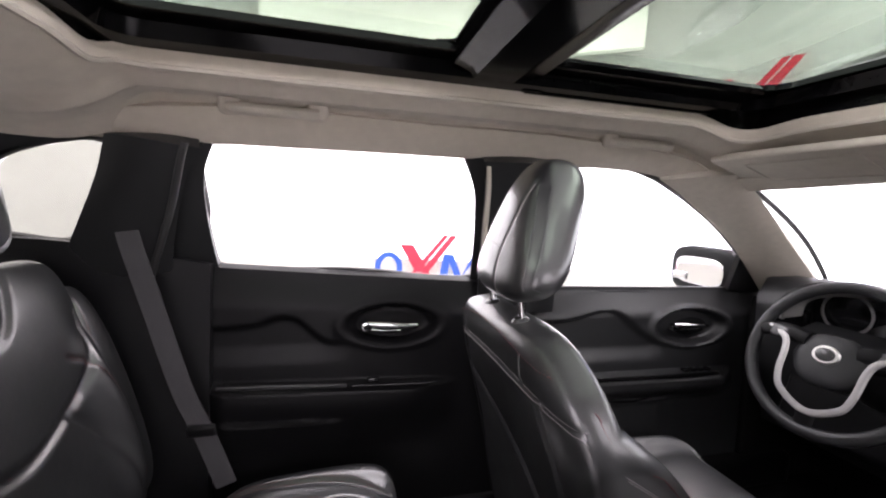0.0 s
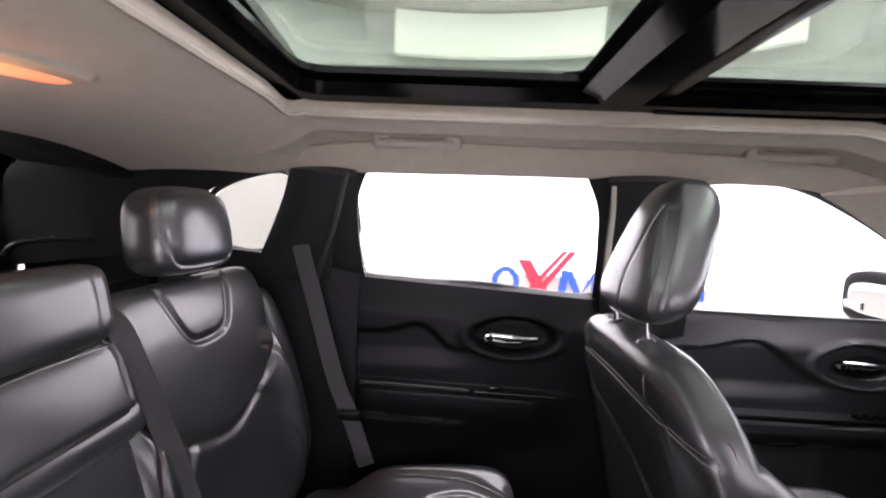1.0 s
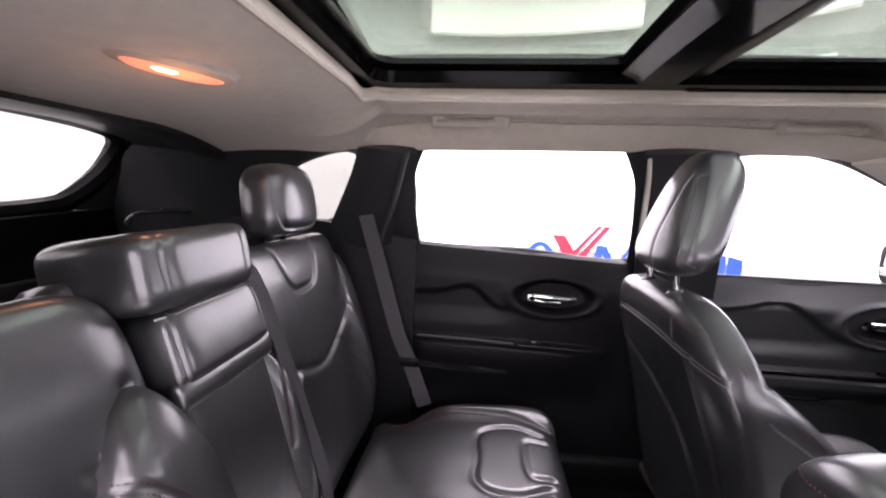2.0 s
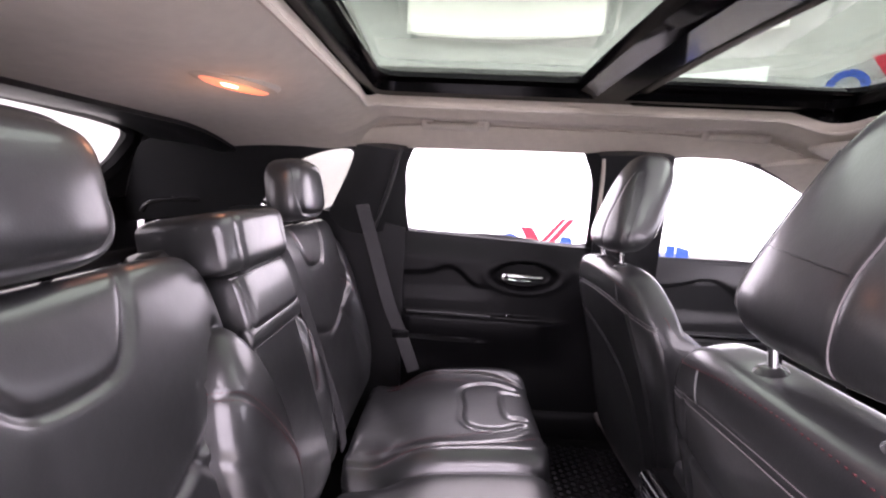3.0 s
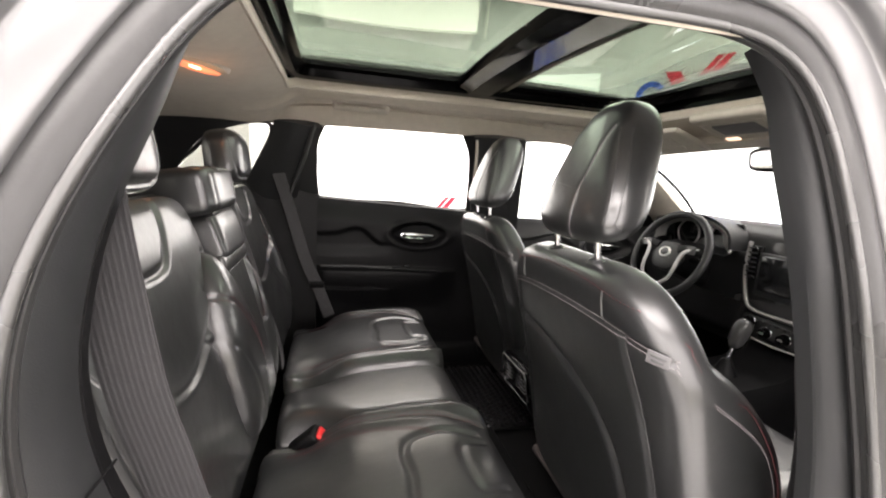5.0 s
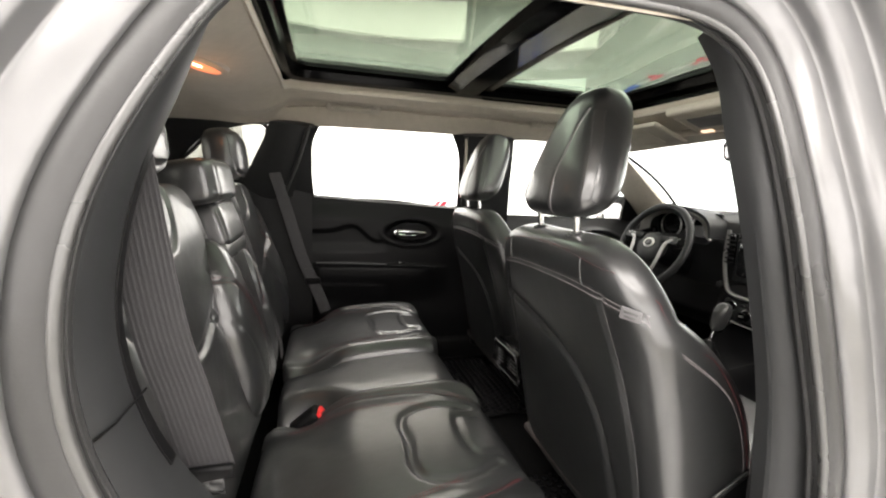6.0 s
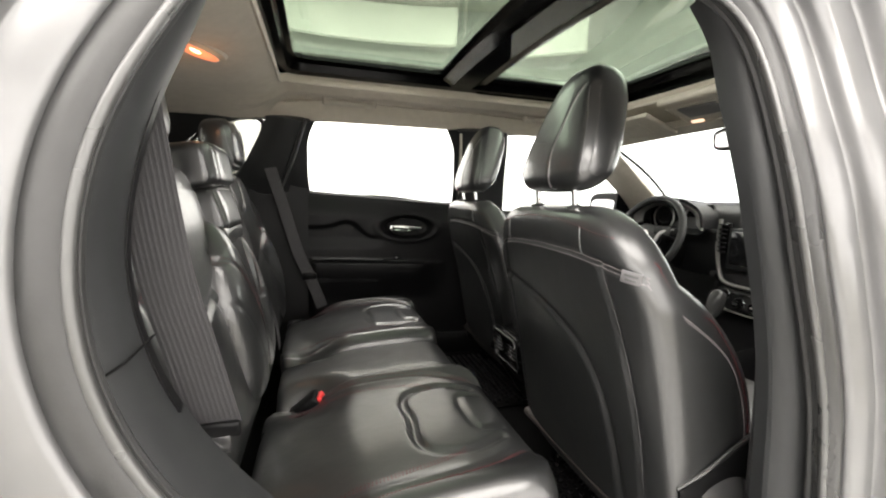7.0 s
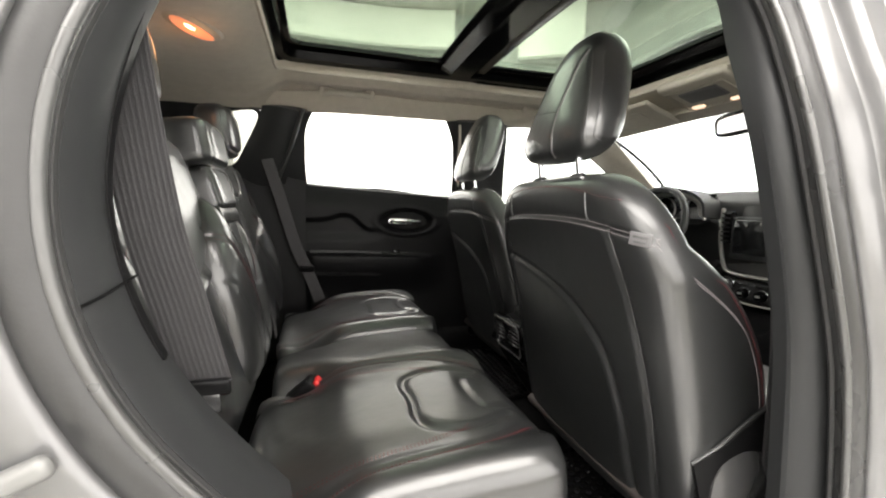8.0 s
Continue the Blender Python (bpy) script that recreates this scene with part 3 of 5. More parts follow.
part("rear_header", slab([[V(-0.855 - 0.26 * i / 5, -0.66 + 1.32 * j / 23, lining_z(-0.86, -0.66 + 1.32 * j / 23) + 0.004 - 0.01 * (i == 1) + 0.004 * i) for j in range(24)] for i in range(6)], -0.015), PLASTIC_SOFT, body, "black trim above the tailgate")
part("rear_weatherstrip", tube([V(-0.868, -0.64 + 1.28 * j / 23, lining_z(-0.87, -0.64 + 1.28 * j / 23) - 0.002) for j in range(24)], 0.007, 8), RUBBER, body)
roof = thing("sunroof", "large two-panel sunroof with black frame and tinted glass", "sunroof")
GZ = 1.585
frame_rows = []
for p in fine:
    dx, dy = p.x - cen[0], p.y - cen[1]
    frame_rows.append([V(p.x + math.copysign(0.012, dx) * (abs(dx) > 0.3), p.y + math.copysign(0.02, dy) * (abs(dy) > 0.2), lining_z(p.x, p.y) + 0.004), V(p.x + math.copysign(0.012, dx) * (abs(dx) > 0.3), p.y + math.copysign(0.02, dy) * (abs(dy) > 0.2), GZ - 0.035),
                       V(cen[0] + dx * 0.965, cen[1] + dy * 0.92, GZ - 0.03), V(cen[0] + dx * 0.955, cen[1] + dy * 0.90, GZ - 0.006), V(cen[0] + dx * 0.92, cen[1] + dy * 0.80, GZ - 0.002)])
frame_rows.append([q.copy() for q in frame_rows[0]])
part("frame", slab(frame_rows, 0.012), SATIN, roof)
for sgn in (1, -1):
    part("rail_bed", slab([[V(x, sgn * y, z) for y, z in ((0.515, ZO + 0.012), (0.510, ZO + 0.020), (0.495, ZO + 0.022), (0.493, ZO + 0.032), (0.472, ZO + 0.033), (0.470, ZO + 0.042), (0.448, ZO + 0.043), (0.446, ZO + 0.050), (0.405, ZO + 0.052), (0.395, GZ - 0.002))] for x in (0.372, 0.5, 0.7, 0.93)], -0.01 * sgn, 20), SATIN, roof, "ribbed black slide rail")
    for k in range(3):
        part("guide_rail", tube([V(0.40, sgn * (0.495 - 0.023 * k), ZO + 0.021 + 0.0105 * k), V(0.90, sgn * (0.495 - 0.023 * k), ZO + 0.021 + 0.0105 * k)], 0.003, 6), GLOSS, roof)
    part("guide_block", rbox((0.05, 0.03, 0.03), 0.006, 2, pose(0.385, sgn * 0.49, ZO + 0.03)), SATIN, roof)
    part("clip", rbox((0.03, 0.012, 0.016), 0.004, 2, pose(-0.10, sgn * 0.505, ZO + 0.026)), SATIN, roof)
    part("clip_screw", lathe([(0.005, 0), (0.004, 0.003)], 10, pose(0.19, sgn * 0.497, ZO + 0.03, sgn * 90)), CHROME, roof)
part("crossbar", slab([[V(x, -0.456 + 0.912 * i / 19, z + 0.012 * (1 - ((i - 9.5) / 9.5) ** 2)) for x, z in ((0.205, GZ), (0.21, GZ - 0.015), (0.24, GZ - 0.02), (0.25, GZ - 0.026), (0.33, GZ - 0.026), (0.34, GZ - 0.02), (0.372, GZ - 0.018), (0.378, GZ))] for i in range(20)], -0.015, 25), SATIN, roof, "satin black cross member")
for xg, ex in ((0.206, -1), (0.377, 1)):
    for e in (-1, 1):
        arc = [V(xg + ex * 0.045 * (1 - math.cos(radians(9 * k))), e * (0.405 - 0.045 * (1 - math.sin(radians(9 * k)))), GZ - 0.003) for k in range(11)]
        part("corner_fillet", slab([[p, V(xg - ex * 0.004, e * 0.412, GZ - 0.003).lerp(p, 0.5), V(xg - ex * 0.004, e * 0.412, GZ - 0.003)] for p in arc], 0.006), SATIN, roof)
# Thin grey tubes stand in for highlights along the bar's edges.
for xe, ze in ((0.2445, -0.027), (0.336, -0.027)):
    part("crossbar_highlight", tube([V(xe, -0.45 + 0.90 * i / 9, GZ + ze + 0.012 * (1 - ((i - 4.5) / 4.5) ** 2)) for i in range(10)], 0.0022, 6), GREY_GLOSS, roof)
part("crossbar_lip", tube([V(0.373, -0.44 + 0.88 * i / 9, GZ - 0.014 + 0.012 * (1 - ((i - 4.5) / 4.5) ** 2)) for i in range(10)], 0.0035, 6), ALU, roof)
for xa, xb, hw in ((-0.36, 0.205, 0.47), (0.378, 0.935, 0.42)):
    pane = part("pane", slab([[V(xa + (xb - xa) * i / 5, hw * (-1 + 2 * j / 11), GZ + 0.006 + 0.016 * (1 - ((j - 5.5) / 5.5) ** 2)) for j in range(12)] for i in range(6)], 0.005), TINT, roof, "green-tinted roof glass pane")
    pane.visible_shadow = False

dome = thing("dome_lamp", "lit oval dome lamp with amber lens in headliner", "lamp", pose(-0.535, 0.035, lining_z(-0.535, 0.035) + 0.004, 0, -3, -22))
part("bezel", moved(lathe([(0.001, -0.012), (0.03, -0.012), (0.05, -0.006), (0.056, 0.004)], 36), Matrix.Diagonal((0.78, 1.85, 1, 1))), BEIGE, dome)
part("lens", moved(lathe([(0.001, -0.0150), (0.018, -0.0148), (0.029, -0.0135), (0.034, -0.008)], 36), Matrix.Diagonal((0.80, 2.3, 0.9, 1))), LAMP_AMBER, dome, "glowing amber lens")
part("bulb", moved(lathe([(0.001, -0.0165), (0.007, -0.016), (0.010, -0.0135)], 20), pose(0.006, -0.020, 0) @ Matrix.Diagonal((0.6, 2.0, 0.95, 1))), LAMP_HOT, dome, "warm white hot spot")
for xx in (-0.53,):
    lamp = bpy.data.lights.new("dome_bulb", "POINT")
    lamp.energy, lamp.color, lamp.shadow_soft_size = 0.14, (1.0, 0.48, 0.2), 0.03
    new("dome_bulb", lamp).location = (xx, 0.035, 1.41)


def grab_handle(x, sgn):
    g = thing("grab_handle", "folded beige grab handle on the roof lining", "grab handle", pose(x, sgn * 0.614, 1.487), group="grab handles")
    for e in (-0.085, 0.085):
        part("mount", rbox((0.046, 0.036, 0.046), 0.014, 4, pose(e, 0, 0, sgn * 25)), BEIGE, g)
    part("grip", tube(curve([(-0.085, -sgn * 0.008, -0.008), (-0.06, -sgn * 0.014, -0.011), (0.06, -sgn * 0.014, -0.011), (0.085, -sgn * 0.008, -0.008)], 16), 0.014, 10, ry=0.012), BEIGE, g)
    return g


grab_handle(-0.13, 1)
grab_handle(0.75, 1)
grab_handle(-0.13, -1)

# ---- front seats ----


def back_width(v):
    # narrow at the shoulders, widest at two fifths of the height
    return 0.280 - 0.072 * np.clip((v - 0.72) / 0.28, 0, 1) ** 1.7 - 0.012 * np.clip((0.3 - v) / 0.3, 0, 1)


def front_relief(u, v):
    bolster = 0.118 * np.exp(-((np.abs(u) - 0.93) / 0.17) ** 2) * np.clip(1 - ((v - 0.37) / 0.43) ** 2, 0, 1)
    return bolster - 0.01 * (1 - u * u)


POCKET = [(0.235, 0.470), (0.13, 0.460), (0.025, 0.434), (-0.075, 0.383), (-0.128, 0.312), (-0.158, 0.20), (-0.172, 0.07)]
BACK = Pad(0.648, back_width, 0.060, 0.064, n=3.4, top=5, wide=7, nb=3.6,
           lift=lambda v: 0.02 * np.sin(np.pi * v), relief=front_relief,
           creases=((smooth_line([(-0.13, 0.62), (-0.14, 0.35), (-0.16, 0.05)]), 0.006, 0.007), (smooth_line([(0.13, 0.62), (0.14, 0.35), (0.16, 0.05)]), 0.006, 0.007),
                    (smooth_line([(-0.15, 0.47), (0, 0.46), (0.15, 0.47)]), 0.005, 0.007)),
           back_creases=((smooth_line([(-0.260, 0.539), (-0.22, 0.553), (-0.13, 0.575), (0, 0.58), (0.13, 0.575), (0.22, 0.553), (0.260, 0.539)]), 0.004, 0.005),
                         (smooth_line([(-0.185, 0.562), (-0.208, 0.44), (-0.222, 0.25), (-0.222, 0.05)], 40), 0.005, 0.005), (smooth_line([(0.185, 0.562), (0.208, 0.44), (0.222, 0.25), (0.222, 0.05)], 40), 0.005, 0.005),
                         (smooth_line(POCKET, 60), 0.010, 0.008)))
HEAD = Pad(0.262, lambda v: 0.134 - 0.082 * np.clip((v - 0.14) / 0.86, 0, 1) ** 1.05, 0.074, 0.056, n=2.8, top=2.9, wide=4.0,
           lift=lambda v: 0.012 + 0.072 * v,
           back_creases=((smooth_line([(-0.028, 0.0), (-0.029, 0.085), (-0.038, 0.13), (-0.050, 0.21)]), 0.0025, 0.0035),
                         (smooth_line([(-0.118, 0.02), (-0.115, 0.07), (-0.092, 0.14), (-0.066, 0.205)]), 0.004, 0.005)))
SEAT = Pad(0.50, lambda v: 0.255 - 0.0 * v, 0.085, 0.07, n=3.6, top=6, wide=8,
           relief=lambda u, v: 0.03 * np.exp(-((np.abs(u) - 0.88) / 0.15) ** 2),
           creases=((smooth_line([(-0.15, 0.02), (-0.15, 0.47)]), 0.005, 0.007), (smooth_line([(0.15, 0.02), (0.15, 0.47)]), 0.005, 0.007), (smooth_line([(-0.16, 0.22), (0.16, 0.22)]), 0.005, 0.007)))
M_BACK, M_HEAD, M_SEAT = BACK.mesh(120, 140), HEAD.mesh(96, 100), SEAT.mesh(44, 44)
SEAM_BACK = [(-0.260, 0.537), (-0.22, 0.553), (-0.13, 0.571), (0, 0.576), (0.13, 0.571), (0.22, 0.553), (0.260, 0.537)]


def back_edge(e):
    """The seam that runs from the shoulder down the outermost edge of the backrest."""
    pts = [V(float(BACK.at(e * 0.208, 0.607, -1)) - 0.001, e * 0.208, 0.607)]
    for z in np.linspace(0.56, 0.10, 30):
        w = float(back_width(z / 0.648)) * max(0.0, 1 - abs(2 * z / 0.648 - 1) ** 7) ** (1 / 7)
        f = min(1.0, (0.607 - z) / 0.16)
        a, b = 0.02 * math.sin(math.pi * z / 0.648), float(BACK.at(e * w * 0.985, z, 1))
        pts.append(V(a + (b - a) * f * f, e * (w * (1 - 0.015 * f) + 0.0008), z))
    return curve(pts, 90)


def side_seam(e, dz):
    """The double seam that leaves the back at the shoulder and runs down the side towards the seat's front."""
    pts = []
    for k in range(30):
        f = k / 29
        z = 0.537 - 0.42 * f + dz
        w = float(back_width(z / 0.648)) * max(0.0, 1 - abs(2 * z / 0.648 - 1) ** 7) ** (1 / 7)
        a, c = float(BACK.at(e * w * 0.984, z, -1)), float(BACK.at(e * w * 0.985, z, 1)) - 0.012
        g = min(1.0, 2.2 * f)
        pts.append(V(a + (c - a) * g * (2 - g), e * (w * (0.984 + 0.012 * min(1.0, 5 * f)) + 0.0008), z))
    return curve(pts, 70)


def front_seat(x, y, outer, rec, label, rise=0.0):
    """outer: +1 where the door is on its left side."""
    s = thing("front_seat", label, "car seat", pose(x, y, 0.475 + rise), group="front seats")
    b = part("backrest", M_BACK, LEATHER_SOFT, s)
    b.matrix_local = pose(0, 0, 0, 0, -rec, 0)
    for dz in (-0.004, 0.004):
        part("seam", BACK.seam([(a, z + dz) for a, z in SEAM_BACK], -1, 0.0008, 50), PALE_THREAD, b, "pale double stitching across the back")
    part("stitching", BACK.stitches([(-0.208, 0.607), (-0.105, 0.631), (0, 0.637), (0.105, 0.631), (0.208, 0.607)], -1, 0.006, 0.001, 0.0008), RED_THREAD, b, "red stitches along the shoulder")
    for e in (-1, 1):
        part("seam", BACK.seam([(e * 0.185, 0.56), (e * 0.208, 0.44), (e * 0.222, 0.25), (e * 0.222, 0.06)], -1, 0.0016, 60, 0.0), LEATHER, b)
        for dz in (-0.004, 0.004):
            part("seam", tube(side_seam(e, dz), 0.0006, 6), PALE_THREAD, b, "pale double stitching down the side")
        part("stitching", tube(back_edge(e), 0.0007, 6), RED_THREAD, b, "red seam down the side edge")
        part("seam", BACK.seam([(e * 0.145, 0.574), (e * 0.142, 0.622)], -1, 0.0018, 10), LEATHER, b)
    part("pocket_edge", BACK.seam([(a, z + 0.003) for a, z in POCKET], -1, 0.0015, 70, 0.0), LEATHER, b, "welted edge of the map pocket")
    h = part("headrest", M_HEAD, LEATHER, b)
    h.matrix_local = pose(-0.012, 0, 0.680, 0, 15, 0)
    part("seam", HEAD.seam([(-0.028, 0.006), (-0.029, 0.085), (-0.038, 0.13), (-0.050, 0.21)], -1, 0.0011, 40), PALE_THREAD, h, "fine pale seam up the back")
    part("seam", HEAD.seam([(0.118, 0.107), (0.05, 0.103), (-0.027, 0.094)], -1, 0.0009, 24), LEATHER_SOFT, h)
    for e in (-1, 1):
        for dd in (0.0, 0.010):
            part("piping", HEAD.seam([(e * (0.121 - dd), 0.03), (e * (0.118 - dd), 0.07), (e * (0.096 - dd), 0.14), (e * (0.070 - dd), 0.205)], -1, 0.0013, 40), LEATHER_SOFT, h)
    for e in (-0.07, 0.07):
        part("post", tube([V(-0.005, e, 0.61), V(0.006, e, 0.73)], 0.0065, 12), CHROME, b, "chrome headrest post")
        part("post_collar", lathe([(0.017, 0), (0.017, 0.004), (0.012, 0.009), (0.008, 0.010)], 20, pose(-0.005, e, 0.643)), GREY_GLOSS, b)
    c = part("seat", M_SEAT, LEATHER, s)
    c.matrix_local = Matrix(((0, 0, 1, 0.02), (0, 1, 0, 0), (1, 0, 0, 0.10), (0, 0, 0, 1)))
    part("side_cover", rbox((0.40, 0.05, 0.19), 0.022, 3, pose(0.165, outer * 0.262, 0.055)), PLASTIC, s)
    part("recliner_cover", moved(lathe([(0.001, 0.030), (0.035, 0.028), (0.055, 0.018), (0.062, -0.02)], 32), pose(0.045, outer * 0.272, 0.115, -90 * outer) @ Matrix.Diagonal((1.15, 1.25, 1, 1))), GREY_GLOSS, s, "glossy grey hinge cover")
    part("bottom_welt", tube(curve([(-0.02, outer * 0.16, 0.10), (-0.005, outer * 0.22, 0.125), (0.03, outer * 0.262, 0.165), (0.10, outer * 0.268, 0.215)], 16), 0.004, 8), LEATHER_SOFT, s)
    edge = [(-0.050, outer * 0.276, 0.165), (0.0, outer * 0.284, 0.195), (0.045, outer * 0.286, 0.225), (0.10, outer * 0.284, 0.252)]
    part("edge_welt", tube(curve(edge, 24), 0.0035, 8), LEATHER_SOFT, s, "welted lower edge of the leather")
    part("side_skirt", strip([V(*q) for q in edge], [V(-0.030, outer * 0.280, 0.09), V(0.01, outer * 0.284, 0.09), V(0.05, outer * 0.284, 0.09), V(0.10, outer * 0.282, 0.09)], 0.006, 20, 8), PLASTIC, s)
    part("cross_tube", tube([V(-0.050, e, 0.040) for e in (-0.235, 0.235)], 0.014, 14), BROWN_GREY, s, "brownish grey rear seat tube")
    part("base_frame", rbox((0.26, 0.44, 0.07), 0.015, 2, pose(0.31, 0, -0.02)), PLASTIC, s)
    for e in (-1, 1):
        part("rail", rbox((0.44, 0.035, 0.05), 0.008, 2, pose(0.24, e * 0.20, -0.085)), SATIN, s)
        part("rail_cover", tube(curve([(0.03, e * 0.20, -0.085), (0.08, e * 0.20, -0.078), (0.15, e * 0.20, -0.075)], 12), 0.022, 8, ry=0.016), PLASTIC, s)
    return s, b


_, pback = front_seat(0.375, -0.395, -1, 13, "black leather passenger seat with red stitching")
front_seat(0.465, 0.39, 1, 13, "black leather driver seat with red stitching", 0.0)
ty, tz = -0.246, 0.546
tilt = math.degrees(math.atan2(float(BACK.at(ty + 0.008, tz, -1) - BACK.at(ty - 0.008, tz, -1)), 0.016))
tag_at = pose(float(BACK.at(ty, tz, -1)) - 0.0075, ty, tz, 16, 0, -tilt)
tagp = part("label_tag", rbox((0.003, 0.032, 0.021), 0.0012, 2, tag_at), TAGM, pback, "grey sewn cloth label on the seam")
for k, w in enumerate((0.022, 0.018)):
    part("print_bar", rbox((0.001, w, 0.0045), 0.0004, 1, tag_at @ pose(-0.0019, 0, 0.004 - 0.008 * k)), TAGB, tagp)

# ---- rear seat ----


def rear_relief(u, v):
    return 0.035 * np.exp(-((np.abs(u) - 0.86) / 0.15) ** 2) * np.clip(1 - ((v - 0.38) / 0.36) ** 2, 0, 1) - 0.008 * (1 - u * u)


INSET = [(-0.11, 0.61), (-0.085, 0.535), (-0.06, 0.490), (-0.03, 0.477), (0.03, 0.477), (0.06, 0.490), (0.085, 0.535), (0.11, 0.61)]
PANEL_LINE = [(-0.238, 0.47), (-0.225, 0.41), (-0.19, 0.362), (-0.125, 0.32), (0, 0.285), (0.125, 0.32), (0.19, 0.362), (0.225, 0.41), (0.238, 0.47)]


def rear_back(half):
    return Pad(0.60, lambda v: half - 0.014 * np.clip((v - 0.6) / 0.4, 0, 1) ** 2, 0.07, 0.06, n=6.5, top=7, wide=9, relief=rear_relief,
            creases=((smooth_line(INSET, 60), 0.0065, 0.0065), (smooth_line(PANEL_LINE, 60), 0.008, 0.010), (smooth_line([(0.165, 0.405), (0.205, 0.38), (0.232, 0.32), (0.247, 0.22)]), 0.004, 0.005), (smooth_line([(-0.165, 0.405), (-0.205, 0.38), (-0.232, 0.32), (-0.247, 0.22)]), 0.004, 0.005),
                     (smooth_line([(-0.125, 0.31), (-0.17, 0.25), (-0.21, 0.15), (-0.232, 0.02)], 40), 0.006, 0.008), (smooth_line([(0.125, 0.31), (0.17, 0.25), (0.21, 0.15), (0.232, 0.02)], 40), 0.006, 0.008)))


RBACK, RBACK_WIDE = rear_back(0.264), rear_back(0.284)
RHEAD = Pad(0.165, lambda v: 0.124 - 0.016 * v, 0.06, 0.055, n=3.0, top=3.4, wide=3.8,
            creases=((smooth_line([(-0.094, 0.142), (-0.101, 0.08), (-0.086, 0.03), (-0.05, 0.018), (0.05, 0.018), (0.086, 0.03), (0.101, 0.08), (0.094, 0.142), (0.05, 0.155), (-0.05, 0.155), (-0.094, 0.142)], 60), 0.006, 0.005),))
EMBOSS = [(-0.10, 0.47), (-0.13, 0.40), (-0.115, 0.33), (-0.07, 0.305), (0.0, 0.31), (0.07, 0.305), (0.115, 0.33), (0.13, 0.40), (0.10, 0.47)]
RSEAT = Pad(0.52, lambda v: 0.268 + 0.0 * v, 0.075, 0.085, n=4.2, top=4.2, wide=9,
            relief=lambda u, v: 0.022 * np.exp(-((np.abs(u) - 0.85) / 0.16) ** 2) - 0.012 * np.exp(-((v - 0.15) / 0.2) ** 2) - 0.060 * np.exp(-((np.abs(u) - 1.0) / 0.38) ** 2 - ((v - 0.15) / 0.15) ** 2),
            creases=((smooth_line(EMBOSS, 50), 0.0065, 0.009), (smooth_line([(-0.07, 0.48), (-0.06, 0.43), (0.06, 0.43), (0.07, 0.48)], 30), 0.005, 0.008),
                     (smooth_line([(-0.205, 0.0), (-0.20, 0.25), (-0.185, 0.40), (-0.14, 0.50)]), 0.006, 0.008), (smooth_line([(0.205, 0.0), (0.20, 0.25), (0.185, 0.40), (0.14, 0.50)]), 0.006, 0.008)))
M_RHEAD, M_RSEAT = RHEAD.mesh(80, 80), RSEAT.mesh(130, 130)
RB = (-0.40, 0.60)    # foot of the backrest


def flat(x, y, z, pitch=0):
    """Turns a pad on its back: its length along +x, its front up."""
    return pose(x, y, z, 0, -pitch, 0) @ Matrix(((0, 0, 1, 0), (0, 1, 0, 0), (1, 0, 0, 0), (0, 0, 0, 1)))


def rear_seat(y, label, back, shift=0.0):
    s = thing("bench_seat", label, "car seat", pose(0, y, 0), group="rear seats")
    b = part("backrest", back.mesh(150, 160), LEATHER, s)
    b.matrix_local = pose(RB[0] - 0.04, shift, RB[1] - 0.02, 0, -14.5, 0)
    for e in (-1,) if back is RBACK_WIDE else (-1, 1):
        for dd in (0.0, 0.006):
            part("stitching", back.stitches([(e * 0.172, 0.398 + dd), (e * 0.205, 0.375 + dd), (e * 0.232, 0.315 + dd), (e * (0.246 + dd), 0.22)], 1), RED_THREAD, b, "red double stitching on the bolster")
    h = part("headrest", M_RHEAD, LEATHER, b)
    h.matrix_local = pose(0.045, -1.5 * shift, 0.606, 0, 8, 0)
    part("piping", RHEAD.seam([(-0.094, 0.142), (-0.101, 0.08), (-0.086, 0.03), (-0.05, 0.018), (0.05, 0.018), (0.086, 0.03), (0.101, 0.08), (0.094, 0.142)], 1, 0.0022, 60, -0.002), LEATHER_SOFT, h)
    for e in (-0.05, 0.05):
        part("post", tube([V(0.0, e, 0.56), V(0.03, e, 0.65)], 0.006, 10), SATIN, b)
    c = part("seat", M_RSEAT, LEATHER, s)
    c.matrix_local = flat(-0.375, 0, 0.565, 4)
    for e in (-1, 1):
        for dd in (0.0, 0.007):
            part("stitching", RSEAT.stitches([(e * (0.214 - dd), 0.08), (e * (0.209 - dd), 0.25), (e * (0.194 - dd), 0.40), (e * (0.150 - dd), 0.492)], 1), RED_THREAD, c, "red stitching along the cushion edge")
            part("stitching", RSEAT.stitches([(e * (0.172 - dd), 0.06), (e * (0.168 - dd), 0.22), (e * (0.150 - dd), 0.34), (e * (0.128 - dd), 0.385)], 1), RED_THREAD, c, "red stitching beside the embossed panel")
    return s, b, c


WING_SEAM = [(-0.073, 0.355), (-0.035, 0.325), (0.012, 0.255), (0.055, 0.175), (0.086, 0.095), (0.094, 0.06)]
WING = Pad(0.44, lambda v: 0.102 * (1 - 0.62 * np.clip((v - 0.50) / 0.50, 0, 1) ** 1.6), 0.074, 0.06, n=2.8, top=3.6, wide=4.2,
           lift=lambda v: 0.012 * np.sin(np.pi * v),
           creases=((smooth_line(WING_SEAM, 40), 0.004, 0.005), (smooth_line([(-0.095, 0.27), (-0.065, 0.22), (-0.042, 0.14), (-0.026, 0.04)], 40), 0.003, 0.006)))
M_WING = WING.mesh(90, 100)


